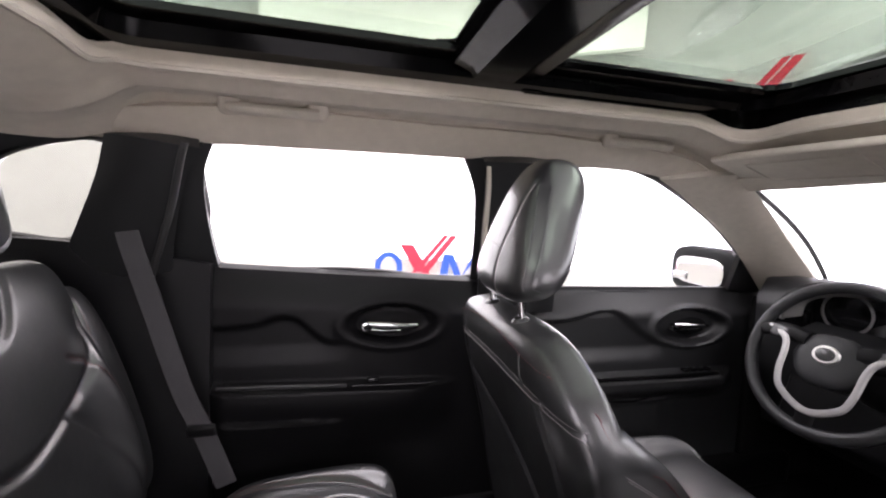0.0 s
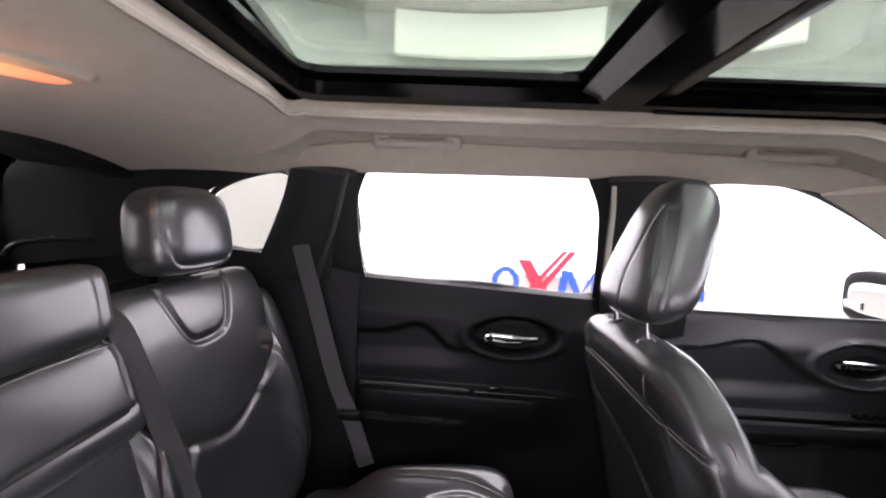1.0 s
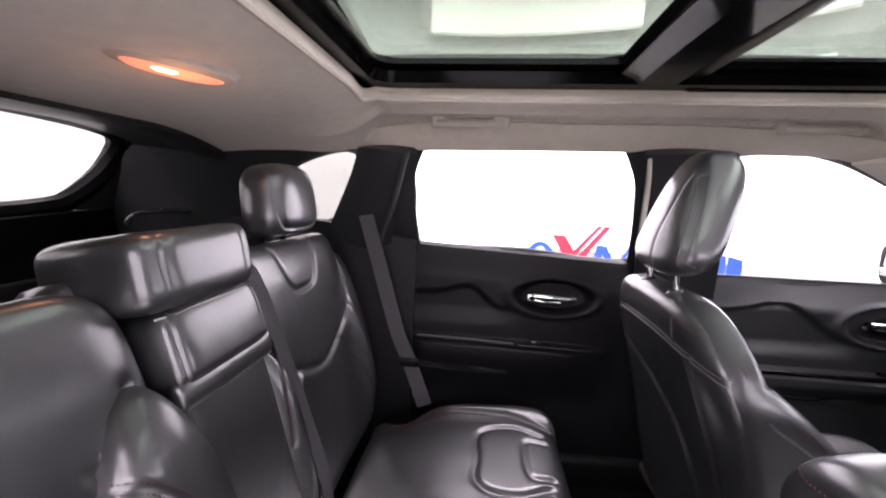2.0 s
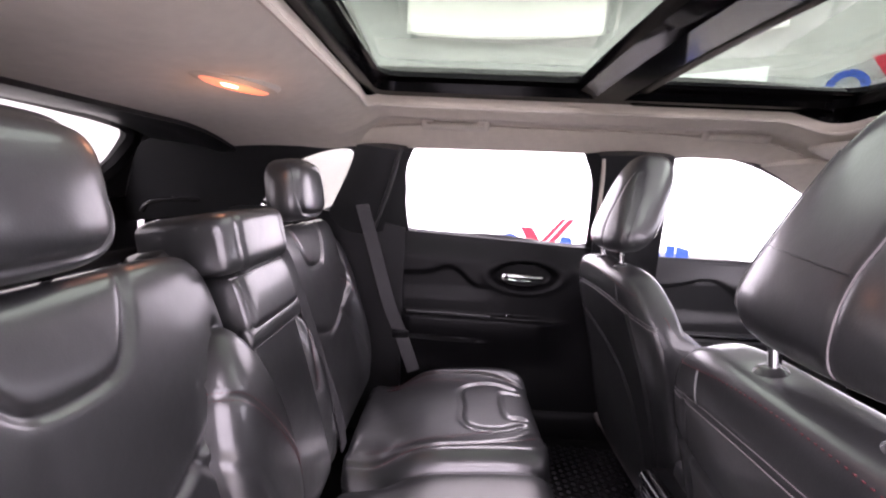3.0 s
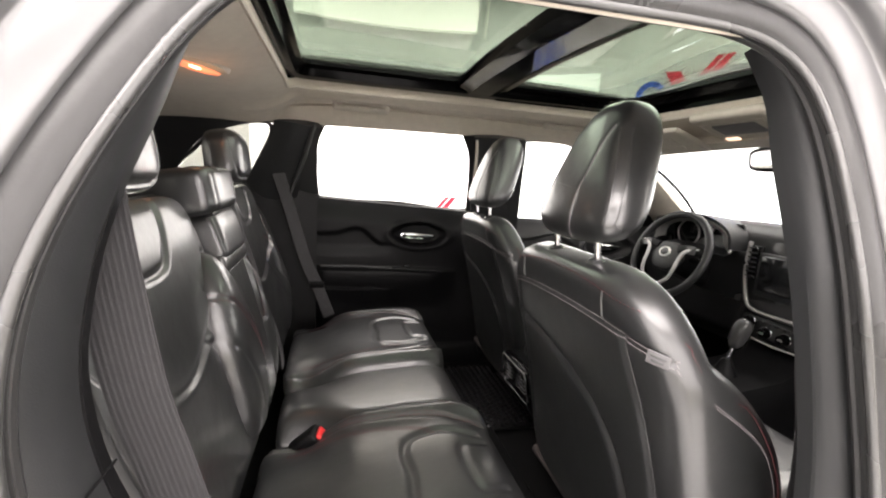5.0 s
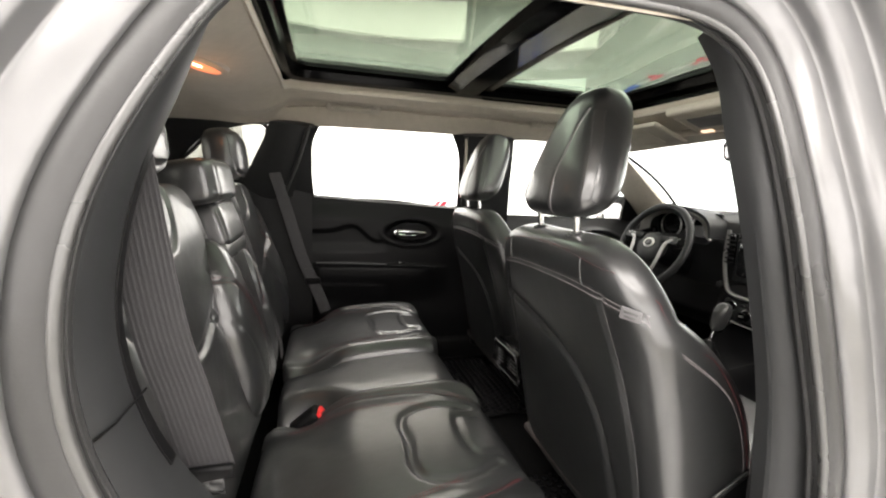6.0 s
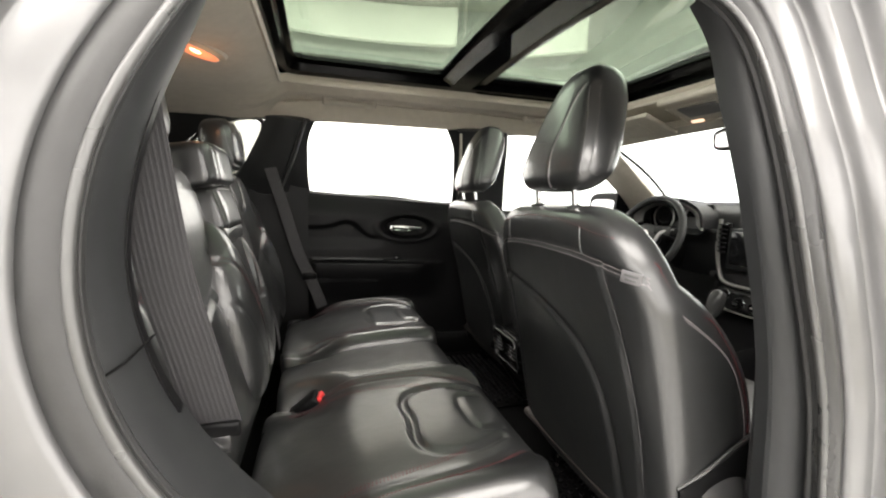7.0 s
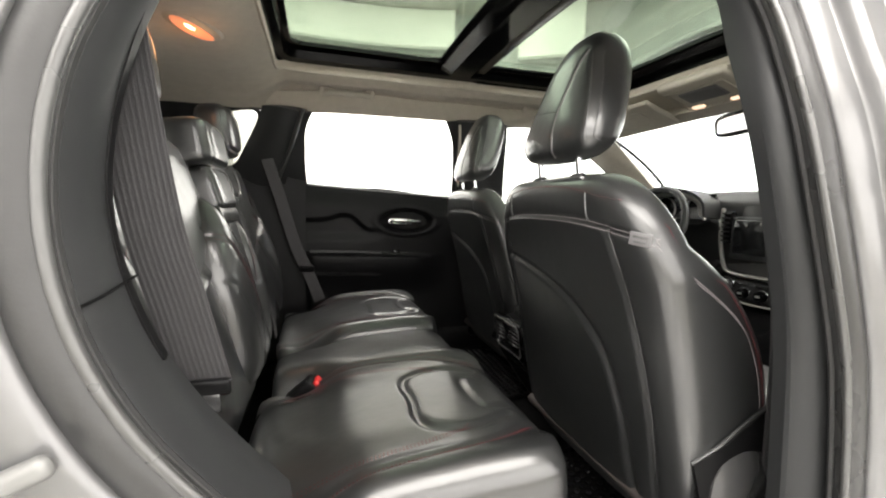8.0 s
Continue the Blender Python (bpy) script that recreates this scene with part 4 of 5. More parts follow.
def wing(seat_back, e):
    w = part("inner_bolster", M_WING, LEATHER, seat_back, "leather wing with red double stitching")
    w.matrix_local = pose(0.026, e * 0.237, 0.030) @ Matrix.Diagonal((1, e, 1, 1))
    for dd in (-0.004, 0.004):
        part("stitching", WING.stitches([(a + dd, z + dd) for a, z in WING_SEAM], 1), RED_THREAD, w)


_, rr_b, _ = rear_seat(-0.385, "black leather rear seat beside the open doorway", RBACK_WIDE, 0.02)
_, rl_b, _ = rear_seat(0.385, "black leather rear seat beside the closed door", RBACK)

wing(rr_b, 1)
OUTER = Pad(0.50, lambda v: 0.060 - 0.022 * v, 0.055, 0.05, n=3, top=4, wide=4.5, lift=lambda v: 0.015 * np.sin(np.pi * v),
            creases=((smooth_line([(-0.02, 0.46), (-0.03, 0.30), (-0.015, 0.15), (0.0, 0.03)], 30), 0.005, 0.006),))
far_bolster = part("outer_bolster", OUTER.mesh(50, 60), LEATHER, rl_b, "leather side bolster beside the door")
far_bolster.matrix_local = pose(0.005, 0.288, 0.03, 0, 0, -14)
part("stitching", OUTER.stitches([(-0.012, 0.45), (-0.022, 0.30), (-0.007, 0.15), (0.008, 0.05)], 1), RED_THREAD, far_bolster)
mid = thing("middle_bench_seat", "black leather rear middle seat with folded armrest", "car seat")
MID_BACK = Pad(0.585, lambda v: 0.165 + 0 * v, 0.045, 0.05, n=6, top=8, wide=10)
part("backrest", MID_BACK.mesh(30, 40), LEATHER, mid).matrix_local = pose(RB[0] - 0.075, 0.030, RB[1], 0, -14.5, 0)


def upper_step(u, v):
    """The upper third of the armrest stands proud, above the strap."""
    t = np.clip((v - 0.765) / 0.05, 0, 1)
    return 0.020 * t * t * (3 - 2 * t) + 0.006 * np.sin(np.pi * v) - 0.006 * np.exp(-((np.abs(u) - 0.86) / 0.03) ** 2)


ARMREST = Pad(0.528, lambda v: 0.115 + 0 * v, 0.058, 0.06, n=7, top=11, wide=14, relief=upper_step)
mb = part("armrest", ARMREST.mesh(60, 90), LEATHER, mid, "folded leather armrest")
mb.matrix_local = pose(RB[0] - 0.030, 0.038, RB[1], 0, -14.5, 0)
STRAP = Pad(0.052, lambda v: 0.118 + 0 * v, 0.016, 0.012, n=9, top=2.2, wide=8)
part("pull_strap", STRAP.mesh(40, 24), LEATHER, mb, "leather pull strap of the armrest").matrix_local = pose(0.058, 0, 0.380)
for zz in (0.378, 0.420):
    part("seam", STRAP.seam([(-0.108, zz - 0.372), (0.108, zz - 0.372)], 1, 0.0011, 24).copy(), LEATHER_SOFT, mb).matrix_local = pose(0.058, 0, 0.380)
part("top_welt", ARMREST.seam([(-0.108, 0.516), (0.0, 0.518), (0.108, 0.516)], 1, 0.0022, 30), LEATHER_SOFT, mb)
MH = Pad(0.112, lambda v: 0.128 + 0 * v, 0.080, 0.10, n=5, top=5, wide=7, creases=((smooth_line([(-0.085, 0.0), (-0.088, 0.06), (-0.085, 0.125)]), 0.004, 0.004), (smooth_line([(0.085, 0.0), (0.088, 0.06), (0.085, 0.125)]), 0.004, 0.004)))
mh = part("headrest", MH.mesh(44, 36), LEATHER, mid, "low square leather headrest")
mh.matrix_local = pose(RB[0] - 0.148, 0.022, RB[1] + 0.512, 0, -10, 0)
MC = Pad(0.49, lambda v: 0.128 + 0 * v, 0.06, 0.085, n=6, top=4.5, wide=12, relief=lambda u, v: -0.050 * np.exp(-((np.abs(u) - 1.0) / 0.36) ** 2 - ((v - 0.14) / 0.15) ** 2))
mc = part("seat", MC.mesh(60, 64), LEATHER, mid)
mc.matrix_local = flat(-0.36, 0, 0.565, 4)
for e in (-1, 1):
    part("piping", MC.seam([(e * 0.118, 0.03), (e * 0.119, 0.25), (e * 0.118, 0.46)], 1, 0.0022, 40), LEATHER_SOFT, mc)
part("front_trim", rbox((0.40, 1.36, 0.22), 0.03, 3, pose(-0.12, 0, 0.455)), CARPET, mid)
part("back_shell", rbox((0.05, 1.36, 0.62), 0.02, 2, pose(-0.60, 0, 0.86, 0, -17, 0)), CARPET, mid)
part("side_bolster", strip([V(-0.475, -0.655, 1.10), V(-0.435, -0.655, 0.95), V(-0.375, -0.655, 0.78), V(-0.335, -0.655, 0.62)], [V(-0.565, -0.694, 1.12), V(-0.535, -0.7205, 0.95), V(-0.495, -0.7336, 0.78), V(-0.455, -0.7336, 0.62)], -0.03, 20, 8, 0.02, (1, 0, 0)), LEATHER, mid, "leather side bolster")

# belts


def belt(name, pts, width, label, face=V(0, -1, 0)):
    p = curve(pts, 40)
    b = thing(name, label, "seat belt", group="seat belts")
    w = width / 2
    part("webbing", sweep(p, [(-w, 0.0008), (-w * 0.6, 0.0013), (w * 0.6, 0.0013), (w, 0.0008), (w, -0.0008), (-w, -0.0008)], False, face), BELT, b)
    for e in (-0.54, -0.42, -0.30, -0.18, -0.06, 0.06, 0.18, 0.30, 0.42, 0.54):
        part("rib", sweep(p, [(e * width * 0.8 - 0.0013, 0.0016), (e * width * 0.8, 0.0020), (e * width * 0.8 + 0.0013, 0.0016), (e * width * 0.8 + 0.0013, -0.0016), (e * width * 0.8, -0.0020), (e * width * 0.8 - 0.0013, -0.0016)], False, face), BELT, b)
    return b


b1 = belt("seat_belt", [(-0.448, -0.65, 1.28), (-0.432, -0.66, 1.16), (-0.412, -0.662, 1.02), (-0.391, -0.66, 0.93), (-0.370, -0.655, 0.835)], 0.056, "charcoal seat belt hanging from the rear pillar")
part("tongue", rbox((0.010, 0.055, 0.020), 0.004, 2, pose(-0.370, -0.660, 0.835, 0, -12, 90)), PLASTIC, b1, "black plastic tongue head")
part("tongue_plate", rbox((0.003, 0.024, 0.024), 0.001, 1, pose(-0.366, -0.660, 0.816, 0, -12, 90)), GREY_GLOSS, b1)
b2 = belt("seat_belt", [(-0.458, 0.735, 1.25), (-0.438, 0.70, 1.20), (-0.395, 0.69, 1.06), (-0.335, 0.68, 0.86), (-0.29, 0.67, 0.76), (-0.24, 0.66, 0.63)], 0.046, "charcoal seat belt beside the closed door")
part("tongue", rbox((0.015, 0.06, 0.028), 0.005, 2, pose(-0.292, 0.665, 0.765, 0, -14, 90)), PLASTIC, b2, "black plastic tongue head")
belt("seat_belt", [(-0.545, 0.165, 1.165), (-0.505, 0.165, 1.13), (-0.47, 0.18, 1.02), (-0.425, 0.20, 0.85), (-0.385, 0.212, 0.70), (-0.375, 0.215, 0.62)], 0.044, "charcoal middle seat belt over the backrest", V(1, 0, 0))

belt("seat_belt", [(0.385, -0.66, 1.34), (0.40, -0.685, 1.15), (0.432, -0.69, 1.0), (0.465, -0.69, 0.86), (0.48, -0.69, 0.60)], 0.046, "charcoal front seat belt on the centre pillar")


def buckle(x, y, z, yaw, rot=-35):
    b = thing("belt_buckle", "black seat belt buckle with red button", "belt buckle", pose(x, y, z, 0, rot, yaw), group="belt buckles")
    part("housing", rbox((0.036, 0.052, 0.085), 0.009, 3), PLASTIC, b)
    part("button", rbox((0.018, 0.040, 0.014), 0.004, 2, pose(0.004, 0, 0.043)), RED, b, "red release button")
    part("stalk", rbox((0.012, 0.03, 0.07), 0.004, 2, pose(0, 0, -0.06)), BELT, b)
    return b


buckle(-0.286, -0.152, 0.592, -8, 50)
buckle(-0.231, 0.179, 0.536, 0, 30)

# ---- doors on the closed side ----


def smooth01(t):
    t = np.clip(t, 0, 1)
    return t * t * (3 - 2 * t)


def rear_door_y(x, z):
    belt_z = 1.118 - 0.05 * (x + 0.3)
    y = 0.815 - 0.03 * smooth01((belt_z - z) / 0.10) - 0.02 * smooth01((0.80 - z) / 0.3)
    # hollow below the shoulder, with a hump towards the back
    hump = 0.975 + 0.025 * np.exp(-((x + 0.13) / 0.06) ** 2) - 0.045 * smooth01((x + 0.11) / 0.10)
    y = y + 0.015 * smooth01((hump - z) / 0.022) * smooth01((0.06 - x) / 0.12) * smooth01((z - 0.86) / 0.06)
    # oval cup of the handle
    e = ((x - 0.155) / 0.125) ** 2 + ((z - 0.966) / 0.056) ** 2
    y = y + 0.030 * smooth01((1.05 - e) / 0.45) - 0.006 * np.exp(-((np.sqrt(e) - 1.16) / 0.14) ** 2)
    # armrest
    top = 0.825 - 0.03 * (x + 0.25)
    arm = smooth01((top - z) / 0.016) * smooth01((z - (top - 0.20)) / 0.17) * smooth01((x + 0.36) / 0.10) * smooth01((0.36 - x) / 0.16)
    y = y - 0.050 * arm
    # map pocket
    pock = smooth01((0.735 - 0.05 * (x + 0.2) - z) / 0.01) * smooth01((x + 0.30) / 0.03) * smooth01((0.05 - x) / 0.12) * smooth01((z - 0.50) / 0.10)
    return y - 0.02 * pock


def front_door_y(x, z):
    y = 0.86 - 0.045 * smooth01((1.05 - z) / 0.10) - 0.02 * smooth01((0.80 - z) / 0.3)
    hump = 0.955 + 0.03 * np.exp(-((x - 0.86) / 0.10) ** 2) - 0.09 * smooth01((x - 0.88) / 0.22)
    y = y + 0.020 * smooth01((hump - z) / 0.016) * smooth01((1.12 - x) / 0.1) * smooth01((z - 0.80) / 0.06)
    e = ((x - 1.19) / 0.14) ** 2 + ((z - 0.92) / 0.06) ** 2
    y = y + 0.028 * smooth01((1.05 - e) / 0.35) - 0.010 * np.exp(-((np.sqrt(e) - 1.12) / 0.10) ** 2)
    top = 0.775
    arm = smooth01((top - z) / 0.012) * smooth01((z - (top - 0.11)) / 0.08) * smooth01((1.40 - x) / 0.14)
    y = y - 0.07 * arm
    pock = smooth01((0.69 - z) / 0.01) * smooth01((x - 0.72) / 0.05) * smooth01((1.15 - x) / 0.12) * smooth01((z - 0.48) / 0.1)
    return y - 0.02 * pock


def relief_panel(fy, x0, x1, ztop, zlow, nx=110, nz=120):
    g = []
    for i in range(nx):
        x = x0 + (x1 - x0) * i / (nx - 1)
        z = np.linspace(ztop(x), zlow(x), nz)
        y = fy(np.full(nz, x), z)
        row = [V(x, ys(ztop(x)) + 0.01, ztop(x) + 0.006), V(x, ys(ztop(x)) - 0.012, ztop(x) + 0.008)] + [V(x, b, c) for b, c in zip(y, z)]
        g.append(row)
    return slab(g, -0.015, 50)


def door_handle(parent, x, y, z, s=1.0):
    cup = part("handle_cup", moved(lathe([(0.001, 0), (0.05, 0.002), (0.068, 0.010)], 30), pose(x + 0.02, y + 0.014, z, 90) @ Matrix.Diagonal((1.0, 0.46, 1, 1))), PLASTIC, parent)
    h = part("door_handle", joined(tube(curve([(x - 0.055, y - 0.004, z + 0.007), (x, y - 0.014, z + 0.007), (x + 0.05, y - 0.015, z + 0.003), (x + 0.085, y - 0.006, z + 0.001)], 20), 0.006, 10, ry=0.008),
                                   tube(curve([(x - 0.055, y - 0.002, z - 0.004), (x - 0.01, y - 0.008, z - 0.010), (x + 0.04, y - 0.008, z - 0.010)], 14), 0.004, 8),
                                   lathe([(0.001, 0.016), (0.011, 0.014), (0.014, 0.0)], 20, pose(x - 0.055, y, z + 0.002, 90))), CHROME, parent, "chrome inner door handle")
    part("lock_knob", rbox((0.020, 0.010, 0.012), 0.004, 2, pose(x - 0.052, y - 0.018, z + 0.002)), SATIN, h)
    return cup


rdoor = thing("rear_door", "closed black rear door with chrome handle and window", "car door", group="doors")
part("door_panel", relief_panel(rear_door_y, -0.42, 0.47, lambda x: 1.118 - 0.055 * (x + 0.3), lambda x: 0.42 + 0.10 * max(0, -0.2 - x) / 0.22), PLASTIC, rdoor)
door_handle(rdoor, 0.135, 0.785, 0.962)
part("armrest_trim", tube([V(-0.28, 0.738, 0.829), V(-0.1, 0.735, 0.826), V(0.03, 0.735, 0.820)], 0.004, 8, ry=0.006), PLASTIC_SOFT, rdoor)
part("pull_trim", tube([V(0.045, 0.738, 0.817), V(0.16, 0.742, 0.812), V(0.275, 0.752, 0.806)], 0.002, 8), GREY_GLOSS, rdoor, "thin satin trim of the pull")
part("window_switch", rbox((0.03, 0.015, 0.012), 0.003, 2, pose(0.10, 0.745, 0.828)), GLOSS, rdoor)
part("pocket_edge", tube(curve([(-0.26, 0.765, 0.742), (-0.16, 0.762, 0.728), (-0.05, 0.768, 0.722)], 14), 0.0025, 6), PLASTIC_SOFT, rdoor)
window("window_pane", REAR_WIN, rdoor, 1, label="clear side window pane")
part("window_frame", sweep(curve(line_side(REAR_WIN, 1, 0.002), 90, True), [(-0.008, -0.008), (0.008, -0.008), (0.010, 0.0), (0.008, 0.008), (-0.008, 0.008), (-0.010, 0)], True, V(0, 1, 0)), RUBBER, rdoor)
part("window_post", strip(line_side([(-0.405, 1.07), (-0.38, 1.22), (-0.34, 1.35), (-0.29, 1.44)], 1, -0.008), line_side([(-0.285, 1.07), (-0.30, 1.22), (-0.30, 1.35), (-0.27, 1.44)], 1, 0.002), 0.03, 20, 5), PLASTIC_SOFT, rdoor)
part("window_post", strip(line_side([(0.395, 1.07), (0.38, 1.22), (0.355, 1.35), (0.30, 1.445)], 1, 0.002), line_side([(0.43, 1.07), (0.41, 1.22), (0.39, 1.35), (0.36, 1.445)], 1, -0.008), 0.03, 20, 5), PLASTIC_SOFT, rdoor)
part("post_trim", sweep(curve(line_side([(0.402, 1.10), (0.388, 1.20), (0.372, 1.33), (0.358, 1.40)], 1, -0.074), 30), ring(0.007, 10), False, V(0, 1, 0)), BEIGE, rdoor, "grey seal down the door edge")
part("post_trim", sweep(curve(line_side([(-0.425, 1.09), (-0.39, 1.17), (-0.348, 1.27), (-0.314, 1.37), (-0.300, 1.405)], 1, -0.096), 30), ring(0.008, 10), False, V(0, 1, 0)), SEAL, rdoor, "grey seal down the door edge")

fdoor = thing("front_door", "closed black front door with chrome handle and window", "car door", group="doors")
# Same plastic as the rear door, coloured paler for windscreen light on it.
part("door_panel", relief_panel(front_door_y, 0.60, 1.80, lambda x: 1.048 - 0.01 * (x - 0.6), lambda x: 0.42), PLASTIC_SOFT, fdoor)
door_handle(fdoor, 1.17, 0.82, 0.92)
part("armrest_trim", tube([V(0.66, 0.752, 0.780), V(1.0, 0.748, 0.777), V(1.27, 0.765, 0.770)], 0.005, 8, ry=0.008), SATIN, fdoor)
for k in range(4):
    part("window_switch", rbox((0.022, 0.018, 0.010), 0.003, 2, pose(1.14 + 0.03 * k, 0.775, 0.785)), SATIN, fdoor)
part("pocket_edge", tube(curve([(0.80, 0.785, 0.695), (0.95, 0.783, 0.683), (1.06, 0.79, 0.70)], 14), 0.0025, 6), SATIN, fdoor)
window("window_pane", FRONT_WIN, fdoor, 1, DIMMED, label="clear side window pane")
part("window_frame", sweep(curve(line_side(FRONT_WIN, 1, -0.004), 90, True), [(-0.010, -0.010), (0.010, -0.010), (0.014, 0.0), (0.010, 0.010), (-0.010, 0.010), (-0.014, 0)], True, V(0, 1, 0)), RUBBER, fdoor)
part("mirror_corner", strip(line_side([(1.33, 1.22), (1.53, 1.05)], 1, -0.01), line_side([(1.36, 1.05), (1.50, 1.035)], 1, -0.01), 0.02, 8, 6), PLASTIC, fdoor)
wing = thing("wing_mirror", "black door mirror with small inset blind spot mirror", "mirror", pose(1.47, 1.05, 1.075))
part("shell", moved(Pad(0.33, lambda v: 0.100 + 0 * v, 0.05, 0.07, n=4, top=4.5, wide=4).mesh(30, 30), pose(0.03, -0.15, 0.0, 90, 0, 180)), PLASTIC, wing)
part("mirror_glass", moved(Pad(0.235, lambda v: 0.058 + 0 * v, 0.004, 0.004, n=8, top=6, wide=3.5).mesh(24, 24), pose(-0.022, -0.105, 0.0, 90, 0, 180)), MIRROR, wing, "silver mirror glass")
part("arm", tube([V(0.03, -0.16, -0.05), V(0.03, -0.06, -0.03)], 0.025, 10), PLASTIC, wing)
part("spot_mirror", rbox((0.006, 0.07, 0.03), 0.004, 2, pose(-0.030, 0.10, -0.03)), MIRROR, wing)

# ---- open doorway: jamb, seals, posts ----


def yj(z):
    """Depth of the doorway's flange: upright below, leaning in above the waist."""
    d = max(-0.3, z - 1.15)
    return -0.782 + 0.05 * d + 0.18 * (d + math.sqrt(d * d + 0.006))



LOOP = [(-0.30, 1.418), (-0.345, 1.365), (-0.38, 1.29), (-0.42, 1.21), (-0.440, 1.14), (-0.452, 1.04), (-0.440, 0.96), (-0.415, 0.89), (-0.36, 0.81), (-0.29, 0.73), (-0.215, 0.62), (-0.17, 0.50), (-0.10, 0.425), (0.05, 0.405), (0.30, 0.405), (0.42, 0.44),
        (0.445, 0.56), (0.437, 0.70), (0.405, 0.89), (0.357, 1.06), (0.336, 1.17), (0.340, 1.28), (0.338, 1.37), (0.312, 1.42), (0.26, 1.438), (0.10, 1.436), (-0.10, 1.432), (-0.23, 1.43)]


def loop_at(grow, dy):
    """The doorway's outline grown outward by some metres and moved outward by dy."""
    base = curve([(x, 0, z) for x, z in LOOP], 150, True)
    for _ in range(14):
        base = [p * 0.5 + (base[i - 1] + base[(i + 1) % 150]) * 0.25 for i, p in enumerate(base)]
    out = []
    for i, p in enumerate(base):
        t = (base[(i + 1) % 150] - base[i - 1]).normalized()
        n = V(-t.z, 0, t.x)
        q = p + n * grow
        out.append(V(q.x, yj(p.z) - dy, q.z))
    return out


g0 = loop_at(0.01, 0)
GROW = 1 if max(p.x for p in g0) > 0.45 else -1
doorway = thing("door_opening", "silver painted door opening with grey rubber seals", "door frame")
steps = [(0.012, 0.020), (0.019, 0.023), (0.0205, 0.029), (0.022, 0.031), (0.036, 0.035), (0.052, 0.037), (0.055, 0.038), (0.058, 0.043), (0.062, 0.056), (0.065, 0.060), (0.070, 0.0615), (0.088, 0.063), (0.104, 0.064), (0.108, 0.066), (0.111, 0.071), (0.116, 0.088), (0.120, 0.093), (0.140, 0.098), (0.165, 0.101), (0.21, 0.104)]
loops = [loop_at(GROW * p.x, p.y) for p in curve([(a, d, 0) for a, d in steps], 90)]
rows = [[l[i] for l in loops] for i in list(range(150)) + [0]]
part("jamb", slab(rows, -0.004 * GROW, 75), SILVER, doorway, "stepped silver painted jamb")
part("seal", tube(loop_at(GROW * 0.004, 0.014), 0.020, 14, True, V(0, 1, 0), ry=0.016), SEAL, doorway, "grey rubber door seal")
# Bead of the seal; its paler grey puts the highlight into the colour.
part("seal_bulb", tube(loop_at(-GROW * 0.0130, 0.0205), 0.0055, 10, True, V(0, 1, 0)), SEAL_GLOSS, doorway, "shiny bead of the door seal, paler to carry its highlight")
part("seal_lip", tube(loop_at(-GROW * 0.012, 0.004), 0.005, 8, True, V(0, 1, 0)), RUBBER, doorway)
# Black tube added for the dark groove between seal and paint.
part("groove_line", tube(loop_at(GROW * 0.0245, 0.0312), 0.0036, 8, True, V(0, 1, 0)), RUBBER, doorway, "thin dark line of the groove beside the seal")
part("jamb_screw", lathe([(0.006, 0), (0.005, 0.003), (0.001, 0.004)], 12, pose(0.375, -0.79, 1.15, 90)), CHROME, doorway)
# trim inside the doorway
rim_out = curve([(x, yj(z) + 0.004, z) for x, z in ((-0.30, 1.42), (-0.345, 1.365), (-0.38, 1.29), (-0.42, 1.21), (-0.440, 1.14), (-0.452, 1.04), (-0.440, 0.96), (-0.415, 0.89), (-0.36, 0.81), (-0.29, 0.73))], 40)
rim_in = curve([(-0.325, -0.635, 1.428), (-0.35, -0.64, 1.37), (-0.375, -0.655, 1.29), (-0.405, -0.68, 1.20), (-0.425, -0.69, 1.12), (-0.432, -0.695, 1.045), (-0.420, -0.70, 0.97), (-0.395, -0.70, 0.90), (-0.35, -0.695, 0.82), (-0.28, -0.69, 0.73)], 40)
part("rear_post_trim", slab([[p.lerp(q, f) + V(0.010, -0.006, 0) * math.sin(math.pi * f) for f in (0, 0.2, 0.4, 0.6, 0.8, 1)] for p, q in zip(rim_out, rim_in)], 0.02), TRIM_GREY, doorway, "charcoal rear pillar trim")
part("rear_post_inner", slab([[p.lerp(q, f) for f in (0, 0.25, 0.5, 0.75, 1)] for p, q in zip(rim_in[:30], curve([(-0.47, -0.66, 1.43), (-0.52, -0.68, 1.29), (-0.56, -0.71, 1.20), (-0.58, -0.72, 1.12), (-0.60, -0.73, 1.04), (-0.60, -0.73, 0.96), (-0.60, -0.73, 0.85)], 30))], 0.02), PLASTIC, doorway)
part("trim_joint", tube([V(-0.436, -0.790, 0.952), V(-0.418, -0.757, 0.962), V(-0.410, -0.71, 0.972)], 0.0012, 6), CARPET, doorway)
post_out = curve([(x, yj(z) + 0.004, z) for x, z in ((0.318, 1.42), (0.338, 1.37), (0.340, 1.28), (0.336, 1.17), (0.357, 1.06), (0.405, 0.89), (0.437, 0.70), (0.445, 0.50))], 36)
post_in = curve([(0.303, -0.62, 1.423), (0.328, -0.64, 1.36), (0.328, -0.665, 1.28), (0.32, -0.70, 1.20), (0.325, -0.73, 1.09), (0.370, -0.74, 0.89), (0.392, -0.74, 0.67), (0.40, -0.74, 0.50)], 36)
part("centre_post_trim", slab([[p.lerp(q, f) + V(-0.008, -0.006, 0) * math.sin(math.pi * f) for f in (0, 0.2, 0.4, 0.6, 0.8, 1)] for p, q in zip(post_out, post_in)], -0.02), TRIM_GREY, doorway, "grey centre pillar trim")
